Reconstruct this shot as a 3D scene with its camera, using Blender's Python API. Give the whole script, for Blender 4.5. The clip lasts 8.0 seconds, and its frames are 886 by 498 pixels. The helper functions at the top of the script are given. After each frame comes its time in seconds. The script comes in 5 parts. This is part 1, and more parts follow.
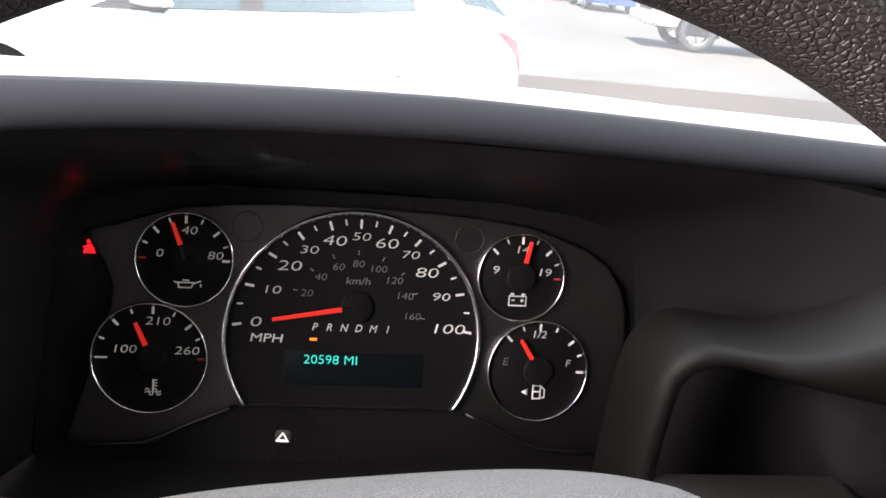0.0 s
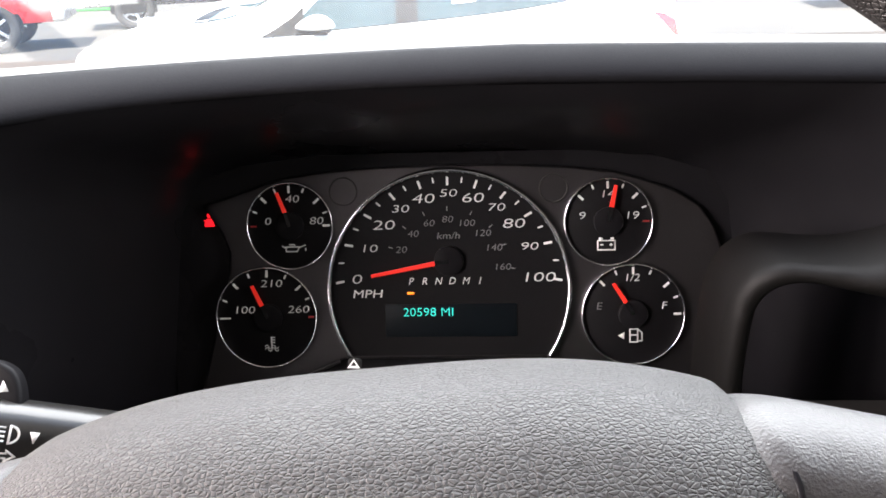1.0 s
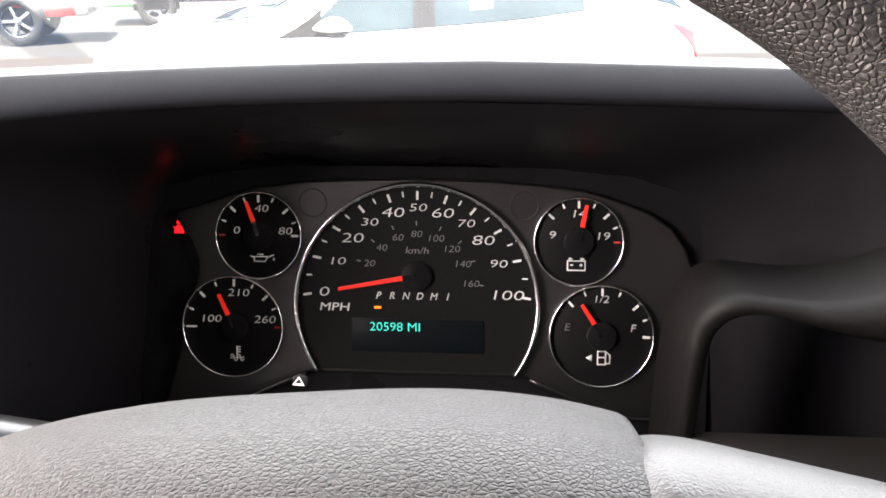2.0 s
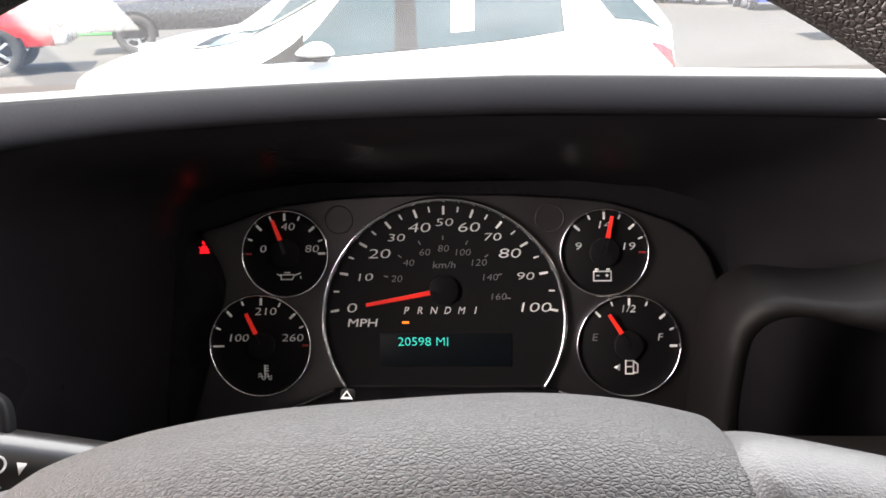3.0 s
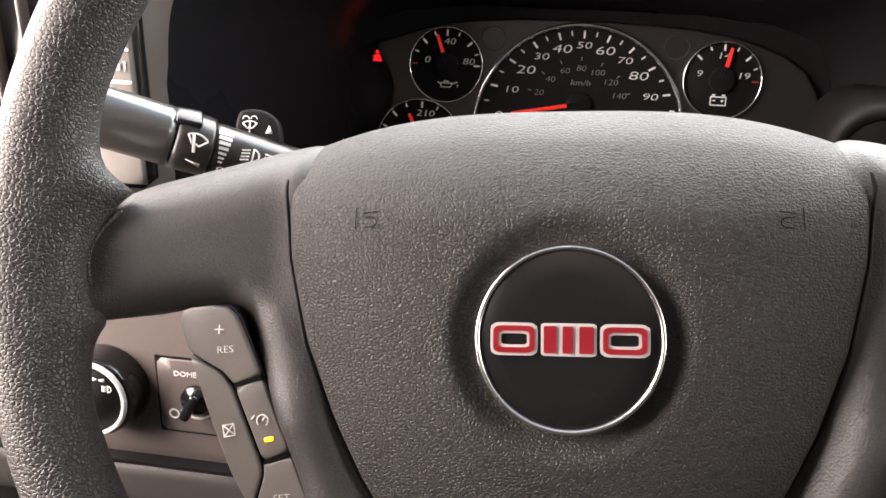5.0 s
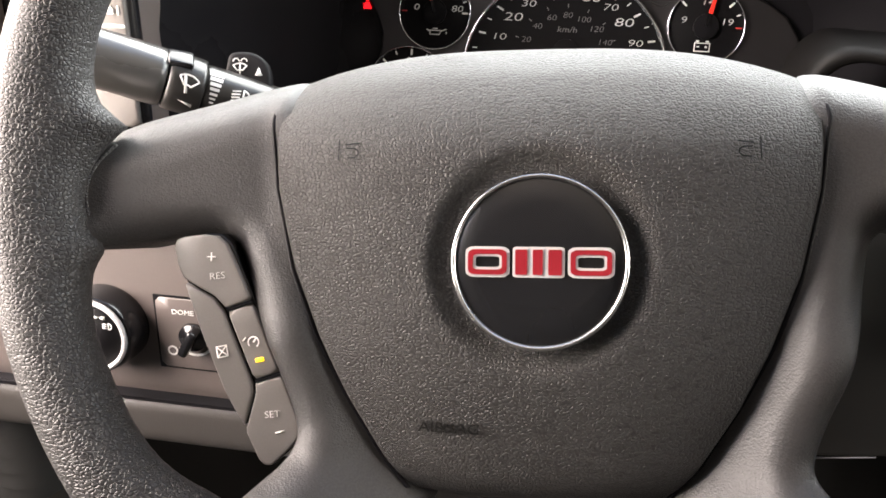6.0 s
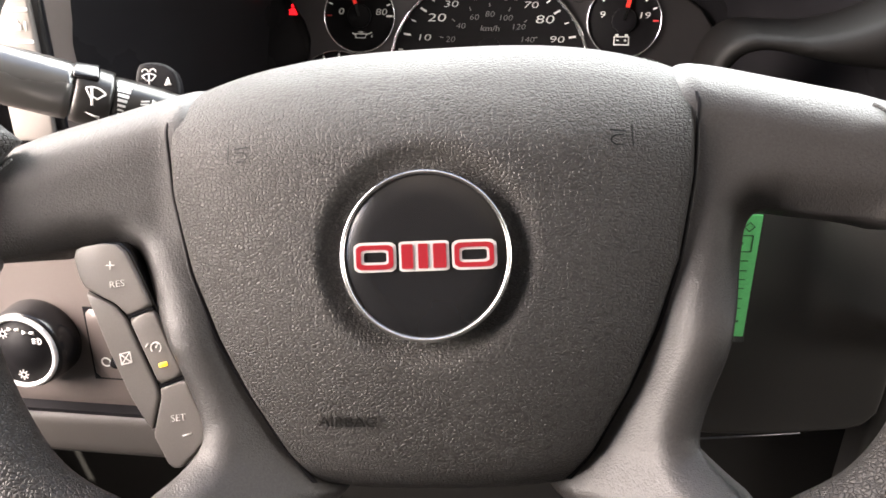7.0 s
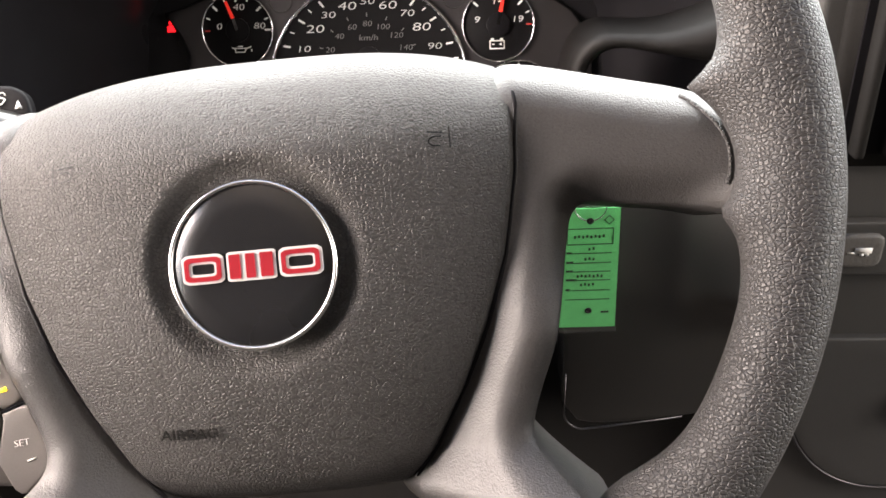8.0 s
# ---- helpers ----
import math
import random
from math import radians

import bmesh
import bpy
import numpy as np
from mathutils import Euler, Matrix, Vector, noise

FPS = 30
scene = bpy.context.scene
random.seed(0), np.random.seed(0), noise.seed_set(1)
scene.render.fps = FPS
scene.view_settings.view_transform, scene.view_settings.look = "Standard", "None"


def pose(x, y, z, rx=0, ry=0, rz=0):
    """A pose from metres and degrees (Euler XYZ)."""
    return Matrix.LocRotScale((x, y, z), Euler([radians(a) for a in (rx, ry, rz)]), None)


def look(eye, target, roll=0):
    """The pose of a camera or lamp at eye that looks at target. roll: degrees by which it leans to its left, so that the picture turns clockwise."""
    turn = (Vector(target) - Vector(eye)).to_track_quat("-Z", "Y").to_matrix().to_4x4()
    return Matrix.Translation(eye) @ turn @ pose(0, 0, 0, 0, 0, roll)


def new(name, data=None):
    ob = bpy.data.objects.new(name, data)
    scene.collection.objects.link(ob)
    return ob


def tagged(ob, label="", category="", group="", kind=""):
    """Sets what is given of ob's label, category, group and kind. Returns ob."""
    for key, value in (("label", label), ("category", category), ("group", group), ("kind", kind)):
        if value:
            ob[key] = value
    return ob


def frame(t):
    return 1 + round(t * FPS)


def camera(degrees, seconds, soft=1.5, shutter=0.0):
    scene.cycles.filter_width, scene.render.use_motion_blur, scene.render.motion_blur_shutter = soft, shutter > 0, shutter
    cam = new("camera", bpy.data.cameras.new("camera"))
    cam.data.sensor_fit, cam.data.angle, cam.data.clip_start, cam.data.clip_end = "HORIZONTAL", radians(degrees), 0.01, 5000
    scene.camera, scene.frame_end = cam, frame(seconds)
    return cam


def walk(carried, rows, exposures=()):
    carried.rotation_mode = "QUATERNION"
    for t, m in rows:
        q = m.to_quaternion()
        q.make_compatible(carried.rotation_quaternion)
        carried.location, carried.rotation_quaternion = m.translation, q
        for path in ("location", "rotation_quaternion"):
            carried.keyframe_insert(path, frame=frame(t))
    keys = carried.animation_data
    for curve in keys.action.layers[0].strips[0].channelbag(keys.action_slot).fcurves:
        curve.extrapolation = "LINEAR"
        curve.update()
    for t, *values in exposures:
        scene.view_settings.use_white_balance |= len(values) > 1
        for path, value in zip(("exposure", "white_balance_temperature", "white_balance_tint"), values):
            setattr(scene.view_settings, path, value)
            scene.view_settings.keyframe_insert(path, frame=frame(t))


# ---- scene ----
cam = camera(56.9, 8.0, soft=1.65)
EXPO = 3.0
PATH = [
    (0, (-0.0249, 0.0038, 1.5519), (0.2831, 1.8566, 0.8647), 6.43),
    (0.2, (0.0050, -0.0030, 1.5460), (0.1170, 1.8770, 0.8720), 4.10),
    (0.5, (0.0287, -0.0042, 1.5390), (-0.0063, 1.8828, 0.8772), -0.57),
    (1, (0.0254, -0.0256, 1.5343), (-0.0923, 1.8435, 0.8324), -2.13),
    (1.5, (0.0283, -0.0255, 1.5314), (-0.1356, 1.8387, 0.8256), -2.06),
    (1.7, (0.0517, -0.0224, 1.5388), (-0.1165, 1.8438, 0.8393), -1.09),
    (2.8, (0.0388, -0.0133, 1.5350), (-0.0782, 1.8717, 0.8769), -0.85),
    (3, (0.0262, -0.0236, 1.5355), (-0.0837, 1.8675, 0.8938), -1.50),
    (3.5, (-0.0070, -0.0461, 1.5330), (-0.1115, 1.8456, 0.8925), -1.28),
    (4, (-0.0044, -0.0741, 1.5241), (-0.1502, 1.7943, 0.8256), -0.07),
    (4.5, (-0.0118, -0.1121, 1.5221), (-0.2398, 1.7133, 0.7373), 0.69),
    (5, (-0.0070, -0.1377, 1.5139), (-0.2801, 1.6401, 0.6393), 1.04),
    (5.2, (-0.0037, -0.1416, 1.5111), (-0.2793, 1.6185, 0.6022), 1.09),
    (6.3, (0.0081, -0.1578, 1.5119), (-0.2476, 1.5760, 0.5483), 0.71),
    (6.5, (0.0135, -0.1580, 1.5110), (-0.2339, 1.5781, 0.5494), 0.31),
    (7, (0.0348, -0.1585, 1.5133), (-0.1740, 1.5846, 0.5553), -0.75),
    (7.5, (0.0564, -0.1582, 1.5134), (-0.0972, 1.5937, 0.5609), -1.54),
    (8, (0.0777, -0.1612, 1.5135), (-0.0086, 1.6007, 0.5710), -2.09),
]
walk(cam, [(t, look(eye, target, roll)) for t, eye, target, roll in PATH],
     exposures=[(0.0, EXPO - 0.25, 6700, 12), (0.6, EXPO - 0.35, 6700, 12), (1.0, EXPO - 0.20, 6700, 12), (1.5, EXPO + 0.05, 6900, 13), (1.7, EXPO, 6900, 13), (2.8, EXPO - 0.4, 7000, 13), (3.5, EXPO - 0.65, 7000, 12), (4.0, EXPO - 0.65, 6900, 15), (4.5, EXPO - 0.25, 7100, 17), (5.1, EXPO - 0.40, 7100, 11), (6.3, EXPO - 0.02, 7000, 9), (8.0, EXPO + 0.26, 7200, 11)])

from mathutils import geometry as mathutils_geometry

# ---- light ----
world = bpy.data.worlds.new("sky")
scene.world = world
world.use_nodes = True
wn = world.node_tree
sky = wn.nodes.new("ShaderNodeTexSky")
sky.sky_type = "NISHITA"
sky.sun_disc = False
SUN_WAY = Vector((0.16, 0.50, -0.85)).normalized()
sky.sun_elevation = math.asin(-SUN_WAY.z)
sky.sun_rotation = math.atan2(-SUN_WAY.x, -SUN_WAY.y)
wn.links.new(sky.outputs["Color"], wn.nodes["Background"].inputs["Color"])
wn.nodes["Background"].inputs["Strength"].default_value = 0.10
sun = new("sun", bpy.data.lights.new("sun", "SUN"))
sun.data.energy, sun.data.angle, sun.data.color = 4.0, radians(0.6), (1.0, 0.95, 0.88)
sun.matrix_world = look((0, 0, 0), SUN_WAY)


def window_light(name, eye, target, wide, high, watts, color):
    """Daylight that enters by a window's opening."""
    ob = new(name, bpy.data.lights.new(name, "AREA"))
    ob.data.shape, ob.data.size, ob.data.size_y, ob.data.energy, ob.data.color = "RECTANGLE", wide, high, watts, color
    ob.matrix_world = look(eye, target)


window_light("side_window_light", (-0.552, 0.09, 1.54), (0.05, 0.09, 1.38), 0.64, 0.48, 5.5, (1.0, 0.88, 0.84))
window_light("far_window_light", (1.352, -0.13, 1.63), (0.0, 0.35, 1.36), 0.44, 0.62, 2.7, (1.0, 0.94, 0.90))
window_light("windscreen_light", (0.30, 0.60, 1.655), (0.30, 0.30, 1.215), 1.50, 0.60, 6.6, (0.94, 0.98, 1.0))


# ---- materials ----
def material(name, color, rough=0.5, metal=0.0, grain=None, bump=0.0, speck=0.12, emit=0.0, coat=0.0, stain=None, leather=False, spec=0.5):
    """A surface: base colour varied at two scales, grain given in cells a metre, relief in metres."""
    m = bpy.data.materials.new(name)
    m.use_nodes = True
    nt = m.node_tree
    b = nt.nodes["Principled BSDF"]
    b.inputs["Roughness"].default_value, b.inputs["Metallic"].default_value = rough, metal
    b.inputs["Coat Weight"].default_value, b.inputs["Specular IOR Level"].default_value = coat, spec
    co = nt.nodes.new("ShaderNodeTexCoord")
    col = (*color, 1)
    if speck:
        n1, n2 = nt.nodes.new("ShaderNodeTexNoise"), nt.nodes.new("ShaderNodeTexNoise")
        n1.inputs["Scale"].default_value = (grain or 60) * 0.9
        n2.inputs["Scale"].default_value = stain or 9.0
        n2.inputs["Detail"].default_value = 5
        for n in (n1, n2):
            nt.links.new(co.outputs["Object"], n.inputs["Vector"])
        add = nt.nodes.new("ShaderNodeMath")
        add.operation = "ADD"
        nt.links.new(n1.outputs["Fac"], add.inputs[0])
        nt.links.new(n2.outputs["Fac"], add.inputs[1])
        ramp = nt.nodes.new("ShaderNodeMapRange")
        ramp.inputs["From Min"].default_value, ramp.inputs["From Max"].default_value = 0.6, 1.4
        ramp.inputs["To Min"].default_value, ramp.inputs["To Max"].default_value = 1 - speck, 1 + speck
        nt.links.new(add.outputs[0], ramp.inputs["Value"])
        mul = nt.nodes.new("ShaderNodeVectorMath")
        mul.operation = "SCALE"
        mul.inputs[0].default_value = color
        nt.links.new(ramp.outputs[0], mul.inputs["Scale"])
        nt.links.new(mul.outputs[0], b.inputs["Base Color"])
        rr = nt.nodes.new("ShaderNodeMapRange")
        rr.inputs["From Min"].default_value, rr.inputs["From Max"].default_value = 0.3, 0.7
        rr.inputs["To Min"].default_value, rr.inputs["To Max"].default_value = max(0.02, rough - 0.06), min(1, rough + 0.06)
        nt.links.new(n2.outputs["Fac"], rr.inputs["Value"])
        nt.links.new(rr.outputs[0], b.inputs["Roughness"])
    else:
        b.inputs["Base Color"].default_value = col
    if grain and bump:
        bp = nt.nodes.new("ShaderNodeBump")
        bp.inputs["Distance"].default_value = bump
        bp.inputs["Strength"].default_value = 1.0
        if leather:
            long = nt.nodes.new("ShaderNodeMapping")
            long.inputs["Scale"].default_value = (0.80, 1.12, 1.12)
            nt.links.new(co.outputs["Object"], long.inputs["Vector"])
            warp = nt.nodes.new("ShaderNodeTexNoise")
            warp.inputs["Scale"].default_value = grain * 0.7
            warp.inputs["Detail"].default_value = 1.0
            nt.links.new(co.outputs["Object"], warp.inputs["Vector"])
            shift = nt.nodes.new("ShaderNodeVectorMath")
            shift.operation = "MULTIPLY_ADD"
            shift.inputs[1].default_value = (0.6 / grain, 0.6 / grain, 0.6 / grain)
            nt.links.new(warp.outputs["Color"], shift.inputs[0])
            nt.links.new(long.outputs[0], shift.inputs[2])
            v = nt.nodes.new("ShaderNodeTexVoronoi")
            v.feature = "DISTANCE_TO_EDGE"
            v.inputs["Scale"].default_value = grain
            v.inputs["Randomness"].default_value = 0.85
            nt.links.new(shift.outputs[0], v.inputs["Vector"])
            inv = nt.nodes.new("ShaderNodeMapRange")
            inv.inputs["From Min"].default_value, inv.inputs["From Max"].default_value = -0.03, 0.24
            inv.interpolation_type = "SMOOTHSTEP"
            nt.links.new(v.outputs["Distance"], inv.inputs["Value"])
            nt.links.new(inv.outputs[0], bp.inputs["Height"])
            # the shade in the grain's creases is put into the base colour
            crease_shade = nt.nodes.new("ShaderNodeMath")
            crease_shade.operation = "MULTIPLY_ADD"
            crease_shade.inputs[1].default_value, crease_shade.inputs[2].default_value = 0.62, 0.52
            nt.links.new(inv.outputs[0], crease_shade.inputs[0])
            shaded = nt.nodes.new("ShaderNodeMath")
            shaded.operation = "MULTIPLY"
            nt.links.new(crease_shade.outputs[0], shaded.inputs[0])
            nt.links.new(ramp.outputs[0], shaded.inputs[1])
            nt.links.new(shaded.outputs[0], mul.inputs["Scale"])
        else:
            n3 = nt.nodes.new("ShaderNodeTexNoise")
            n3.inputs["Scale"].default_value = grain
            n3.inputs["Detail"].default_value = 3
            nt.links.new(co.outputs["Object"], n3.inputs["Vector"])
            nt.links.new(n3.outputs["Fac"], bp.inputs["Height"])
        nt.links.new(bp.outputs[0], b.inputs["Normal"])
    if emit:
        b.inputs["Emission Color"].default_value, b.inputs["Emission Strength"].default_value = col, emit
    return m


def clear(name, tint=(1, 1, 1), gloss=0.05, rough=0.02, veil=0.0):
    """A thin clear or tinted pane: mostly see-through, with a little gloss and a scattering film that stands for
    veiling glare.
    """
    m = bpy.data.materials.new(name)
    m.use_nodes = True
    nt = m.node_tree
    out = nt.nodes["Material Output"]
    t, g, mix = nt.nodes.new("ShaderNodeBsdfTransparent"), nt.nodes.new("ShaderNodeBsdfGlossy"), nt.nodes.new("ShaderNodeMixShader")
    t.inputs["Color"].default_value = (*tint, 1)
    g.inputs["Roughness"].default_value = rough
    mix.inputs["Fac"].default_value = gloss
    nt.links.new(t.outputs[0], mix.inputs[1])
    nt.links.new(g.outputs[0], mix.inputs[2])
    last = mix
    if veil:
        film, last, streak, amount = nt.nodes.new("ShaderNodeBsdfTranslucent"), nt.nodes.new("ShaderNodeMixShader"), nt.nodes.new("ShaderNodeTexNoise"), nt.nodes.new("ShaderNodeMapRange")
        film.inputs["Color"].default_value = (0.92, 0.92, 0.90, 1)
        streak.inputs["Scale"].default_value, streak.inputs["Detail"].default_value = 7.0, 4.0
        nt.links.new(streak.outputs["Fac"], amount.inputs["Value"])
        amount.inputs["From Min"].default_value, amount.inputs["From Max"].default_value = 0.3, 0.7
        amount.inputs["To Min"].default_value, amount.inputs["To Max"].default_value = 0.5 * veil, 1.5 * veil
        nt.links.new(amount.outputs[0], last.inputs["Fac"])
        nt.links.new(mix.outputs[0], last.inputs[1])
        nt.links.new(film.outputs[0], last.inputs[2])
    nt.links.new(last.outputs[0], out.inputs["Surface"])
    return m


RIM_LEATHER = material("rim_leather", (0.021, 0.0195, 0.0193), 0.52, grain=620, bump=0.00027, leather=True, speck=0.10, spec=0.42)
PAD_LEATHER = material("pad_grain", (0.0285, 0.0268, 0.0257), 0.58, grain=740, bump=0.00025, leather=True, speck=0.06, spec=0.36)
SPOKE_PLASTIC = material("spoke_plastic", (0.031, 0.0293, 0.0288), 0.48, grain=1300, bump=0.00030, speck=0.36)
STALK_SATIN = material("stalk_satin", (0.048, 0.046, 0.044), 0.26, grain=2600, bump=0.00003, speck=0.08, coat=0.6, spec=0.8)
STALK_BLACK = material("stalk_black", (0.017, 0.016, 0.015), 0.33, grain=2600, bump=0.00002, speck=0.08, coat=0.25)
SWITCH_PLASTIC = material("switch_plastic", (0.130, 0.119, 0.111), 0.42, grain=1800, bump=0.00006, speck=0.08)
DASH_SUNLIT = material("dash_sunlit", (0.125, 0.123, 0.122), 0.75, grain=700, bump=0.0002, speck=0.14, spec=0.15)
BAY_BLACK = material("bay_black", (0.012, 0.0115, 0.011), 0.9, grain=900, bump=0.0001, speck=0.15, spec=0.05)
DASH_SHADED = material("dash_shaded", (0.0062, 0.0062, 0.0072), 0.85, grain=900, bump=0.00015, speck=0.10, spec=0.02)
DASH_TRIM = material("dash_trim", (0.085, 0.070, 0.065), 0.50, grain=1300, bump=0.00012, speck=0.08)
TRIM_SHADED = material("trim_shaded", (0.0048, 0.0044, 0.0042), 0.55, grain=1300, bump=0.0001, speck=0.08, spec=0.12)
BOLSTER_BLACK = material("bolster_black", (0.021, 0.0198, 0.0183), 0.40, grain=1200, bump=0.0001, speck=0.15, spec=0.45)
DASH_DARK = material("dash_dark", (0.032, 0.0310, 0.0300), 0.55, grain=1200, bump=0.00012, speck=0.12, spec=0.3)
RECESS_BLACK = material("recess_black", (0.0088, 0.0085, 0.0097), 0.30, speck=0.12, spec=0.10)
LOWER_DASH = material("lower_dash", (0.040, 0.0365, 0.034), 0.52, grain=1300, bump=0.00014, speck=0.08)
GLOSS_BLACK = material("gloss_black", (0.006, 0.006, 0.007), 0.20, speck=0.1)
BADGE_BLACK = material("badge_black", (0.008, 0.008, 0.009), 0.24, speck=0.1, coat=0.3)
DIAL_BLACK = material("dial_black", (0.0055, 0.0052, 0.006), 0.55, grain=1500, bump=0.00003, speck=0.1, spec=0.12)
BEZEL_GREY = material("bezel_grey", (0.080, 0.076, 0.079), 0.42, metal=1.0, grain=2500, bump=0.00004, speck=0.1)
CHROME = material("chrome", (0.80, 0.80, 0.82), 0.18, metal=1.0, speck=0.04)
SATIN = material("satin_chrome", (0.72, 0.71, 0.70), 0.26, metal=1.0, grain=1500, speck=0.06)
LOGO_SILVER = material("logo_silver", (0.55, 0.54, 0.54), 0.30, metal=0.25, speck=0.06)
NEEDLE_RED = material("needle_red", (0.80, 0.03, 0.02), 0.35, speck=0.05, emit=0.06)
LOGO_RED = material("logo_red", (0.23, 0.013, 0.020), 0.26, speck=0.15, coat=0.4)
# White print and bars get a faint added glow to brighten them.
PRINT_WHITE = material("print_white", (0.70, 0.70, 0.68), 0.6, speck=0.05, emit=0.018)
PRINT_DIM = material("print_dim", (0.16, 0.16, 0.16), 0.6, speck=0.05)
STALK_PRINT = material("stalk_print", (0.56, 0.55, 0.53), 0.6, speck=0.05)
SWITCH_PRINT = material("switch_print", (0.62, 0.60, 0.57), 0.6, speck=0.05)
PRINT_RED = material("print_red", (0.45, 0.03, 0.03), 0.5, speck=0.05)
LAMP_RED = material("lamp_red", (1.0, 0.012, 0.02), 0.5, speck=0.0, emit=0.26)
LAMP_ORANGE = material("lamp_orange", (1.0, 0.22, 0.02), 0.4, speck=0.0, emit=0.25)
LAMP_YELLOW = material("lamp_yellow", (1.0, 0.55, 0.02), 0.4, speck=0.0, emit=0.45)
LCD_TEAL = material("lcd_teal", (0.03, 0.75, 0.62), 0.4, speck=0.0, emit=0.12)
LCD_GLASS = material("lcd_glass", (0.004, 0.006, 0.008), 0.42, speck=0.1, spec=0.08)
TAG_GREEN = material("tag_green", (0.15, 0.72, 0.25), 0.5, grain=300, speck=0.1, stain=40)
TAG_INK = material("tag_ink", (0.012, 0.05, 0.02), 0.6, speck=0.2)
CLEAR_SLEEVE = clear("clear_sleeve", (0.85, 0.87, 0.85), 0.12, 0.1)
WINDOW_GLASS = clear("window_glass", (0.93, 0.97, 0.96), 0.03, veil=0.075)
PAINT_WHITE = material("paint_white", (0.80, 0.80, 0.80), 0.30, speck=0.02, coat=0.5)
PAINT_RED = material("paint_red", (0.50, 0.015, 0.02), 0.30, speck=0.05, coat=0.5)
PAINT_BLACK = material("paint_black", (0.015, 0.016, 0.018), 0.25, speck=0.05, coat=0.6)
PAINT_BLUE = material("paint_blue", (0.02, 0.05, 0.30), 0.30, speck=0.05, coat=0.5)
PAINT_SILVER = material("paint_silver", (0.45, 0.46, 0.47), 0.32, metal=0.3, speck=0.05, coat=0.4)
PAINT_TAN = material("paint_tan", (0.42, 0.36, 0.28), 0.35, speck=0.05, coat=0.4)
PAINT_GREEN = material("paint_green", (0.05, 0.36, 0.08), 0.4, speck=0.08)
CAR_GLASS = material("car_glass", (0.016, 0.034, 0.038), 0.05, speck=0.30, stain=2.2, spec=0.5)
CAR_TRIM = material("car_trim", (0.006, 0.006, 0.0065), 0.5, speck=0.1, spec=0.08)
RUBBER = material("rubber", (0.02, 0.02, 0.02), 0.8, grain=150, speck=0.15)
ALLOY = material("alloy", (0.55, 0.55, 0.56), 0.3, metal=0.8, speck=0.08)
TAIL_RED = material("tail_red", (0.45, 0.01, 0.02), 0.15, speck=0.1, coat=0.6)
HEAD_LENS = material("head_lens", (0.42, 0.43, 0.45), 0.12, metal=0.5, speck=0.2, stain=20)
HEAD_AMBER = material("head_amber", (0.85, 0.20, 0.03), 0.25, speck=0.1)
PAPER = material("paper", (0.78, 0.78, 0.76), 0.7, speck=0.05)
ASPHALT = material("asphalt", (0.058, 0.053, 0.047), 0.9, grain=140, bump=0.004, speck=0.22, stain=0.35)
LINE_PAINT = material("line_paint", (0.65, 0.64, 0.60), 0.8, grain=60, speck=0.2)
HEADLINER = material("headliner", (0.30, 0.28, 0.26), 0.95, grain=500, bump=0.0006, speck=0.08)
CABIN_GREY = material("cabin_grey", (0.06, 0.056, 0.052), 0.7, grain=500, bump=0.0003, speck=0.1)
CARPET = material("carpet", (0.05, 0.046, 0.043), 0.95, grain=350, bump=0.002, speck=0.25)


# ---- building helpers ----
def empty(name, m, label, category, group="", kind=""):
    ob = new(name)
    ob.empty_display_size = 0.02
    ob.matrix_basis = m
    return tagged(ob, label, category, group, kind)


def part(name, bm, mat, parent=None, label="", m=None, smooth=True):
    bmesh.ops.recalc_face_normals(bm, faces=bm.faces)
    me = bpy.data.meshes.new(name)
    for f in bm.faces:
        f.smooth = smooth
    bm.to_mesh(me)
    bm.free()
    me.materials.append(mat)
    ob = new(name, me)
    ob.parent = parent
    if m is not None:
        ob.matrix_basis = m
    if label:
        ob["label"] = label
    return ob


def thing(name, bm, mat, label, category, m=None, smooth=True, kind="", group=""):
    return tagged(part(name, bm, mat, None, "", m, smooth), label, category, group, kind)


def grid_bm(rows, close_u=False, close_v=False):
    """A surface through rows of points."""
    bm = bmesh.new()
    vs = [[bm.verts.new(p) for p in r] for r in rows]
    nu, nv = len(vs), len(vs[0])
    for i in range(nu if close_u else nu - 1):
        for j in range(nv if close_v else nv - 1):
            q = (vs[i][j], vs[(i + 1) % nu][j], vs[(i + 1) % nu][(j + 1) % nv], vs[i][(j + 1) % nv])
            if len(set(q)) == 4:
                bm.faces.new(q)
    return bm


def box_bm(sx, sy, sz, bevel=0.0, segs=2, at=(0, 0, 0)):
    bm = bmesh.new()
    bmesh.ops.create_cube(bm, size=1)
    bmesh.ops.scale(bm, vec=(sx, sy, sz), verts=bm.verts)
    if bevel:
        bmesh.ops.bevel(bm, geom=bm.edges[:], offset=bevel, segments=segs, affect="EDGES", profile=0.5)
    bmesh.ops.translate(bm, vec=at, verts=bm.verts)
    return bm


def lathe_bm(profile, segs=48, axis="Z"):
    """Turn a profile of (radius, height) round the axis."""
    rows = []
    for i in range(segs):
        a = 2 * math.pi * i / segs
        rows.append([(r * math.cos(a), r * math.sin(a), h) for r, h in profile])
    bm = grid_bm(rows, close_u=True)
    bmesh.ops.remove_doubles(bm, verts=bm.verts, dist=1e-7)
    return bm


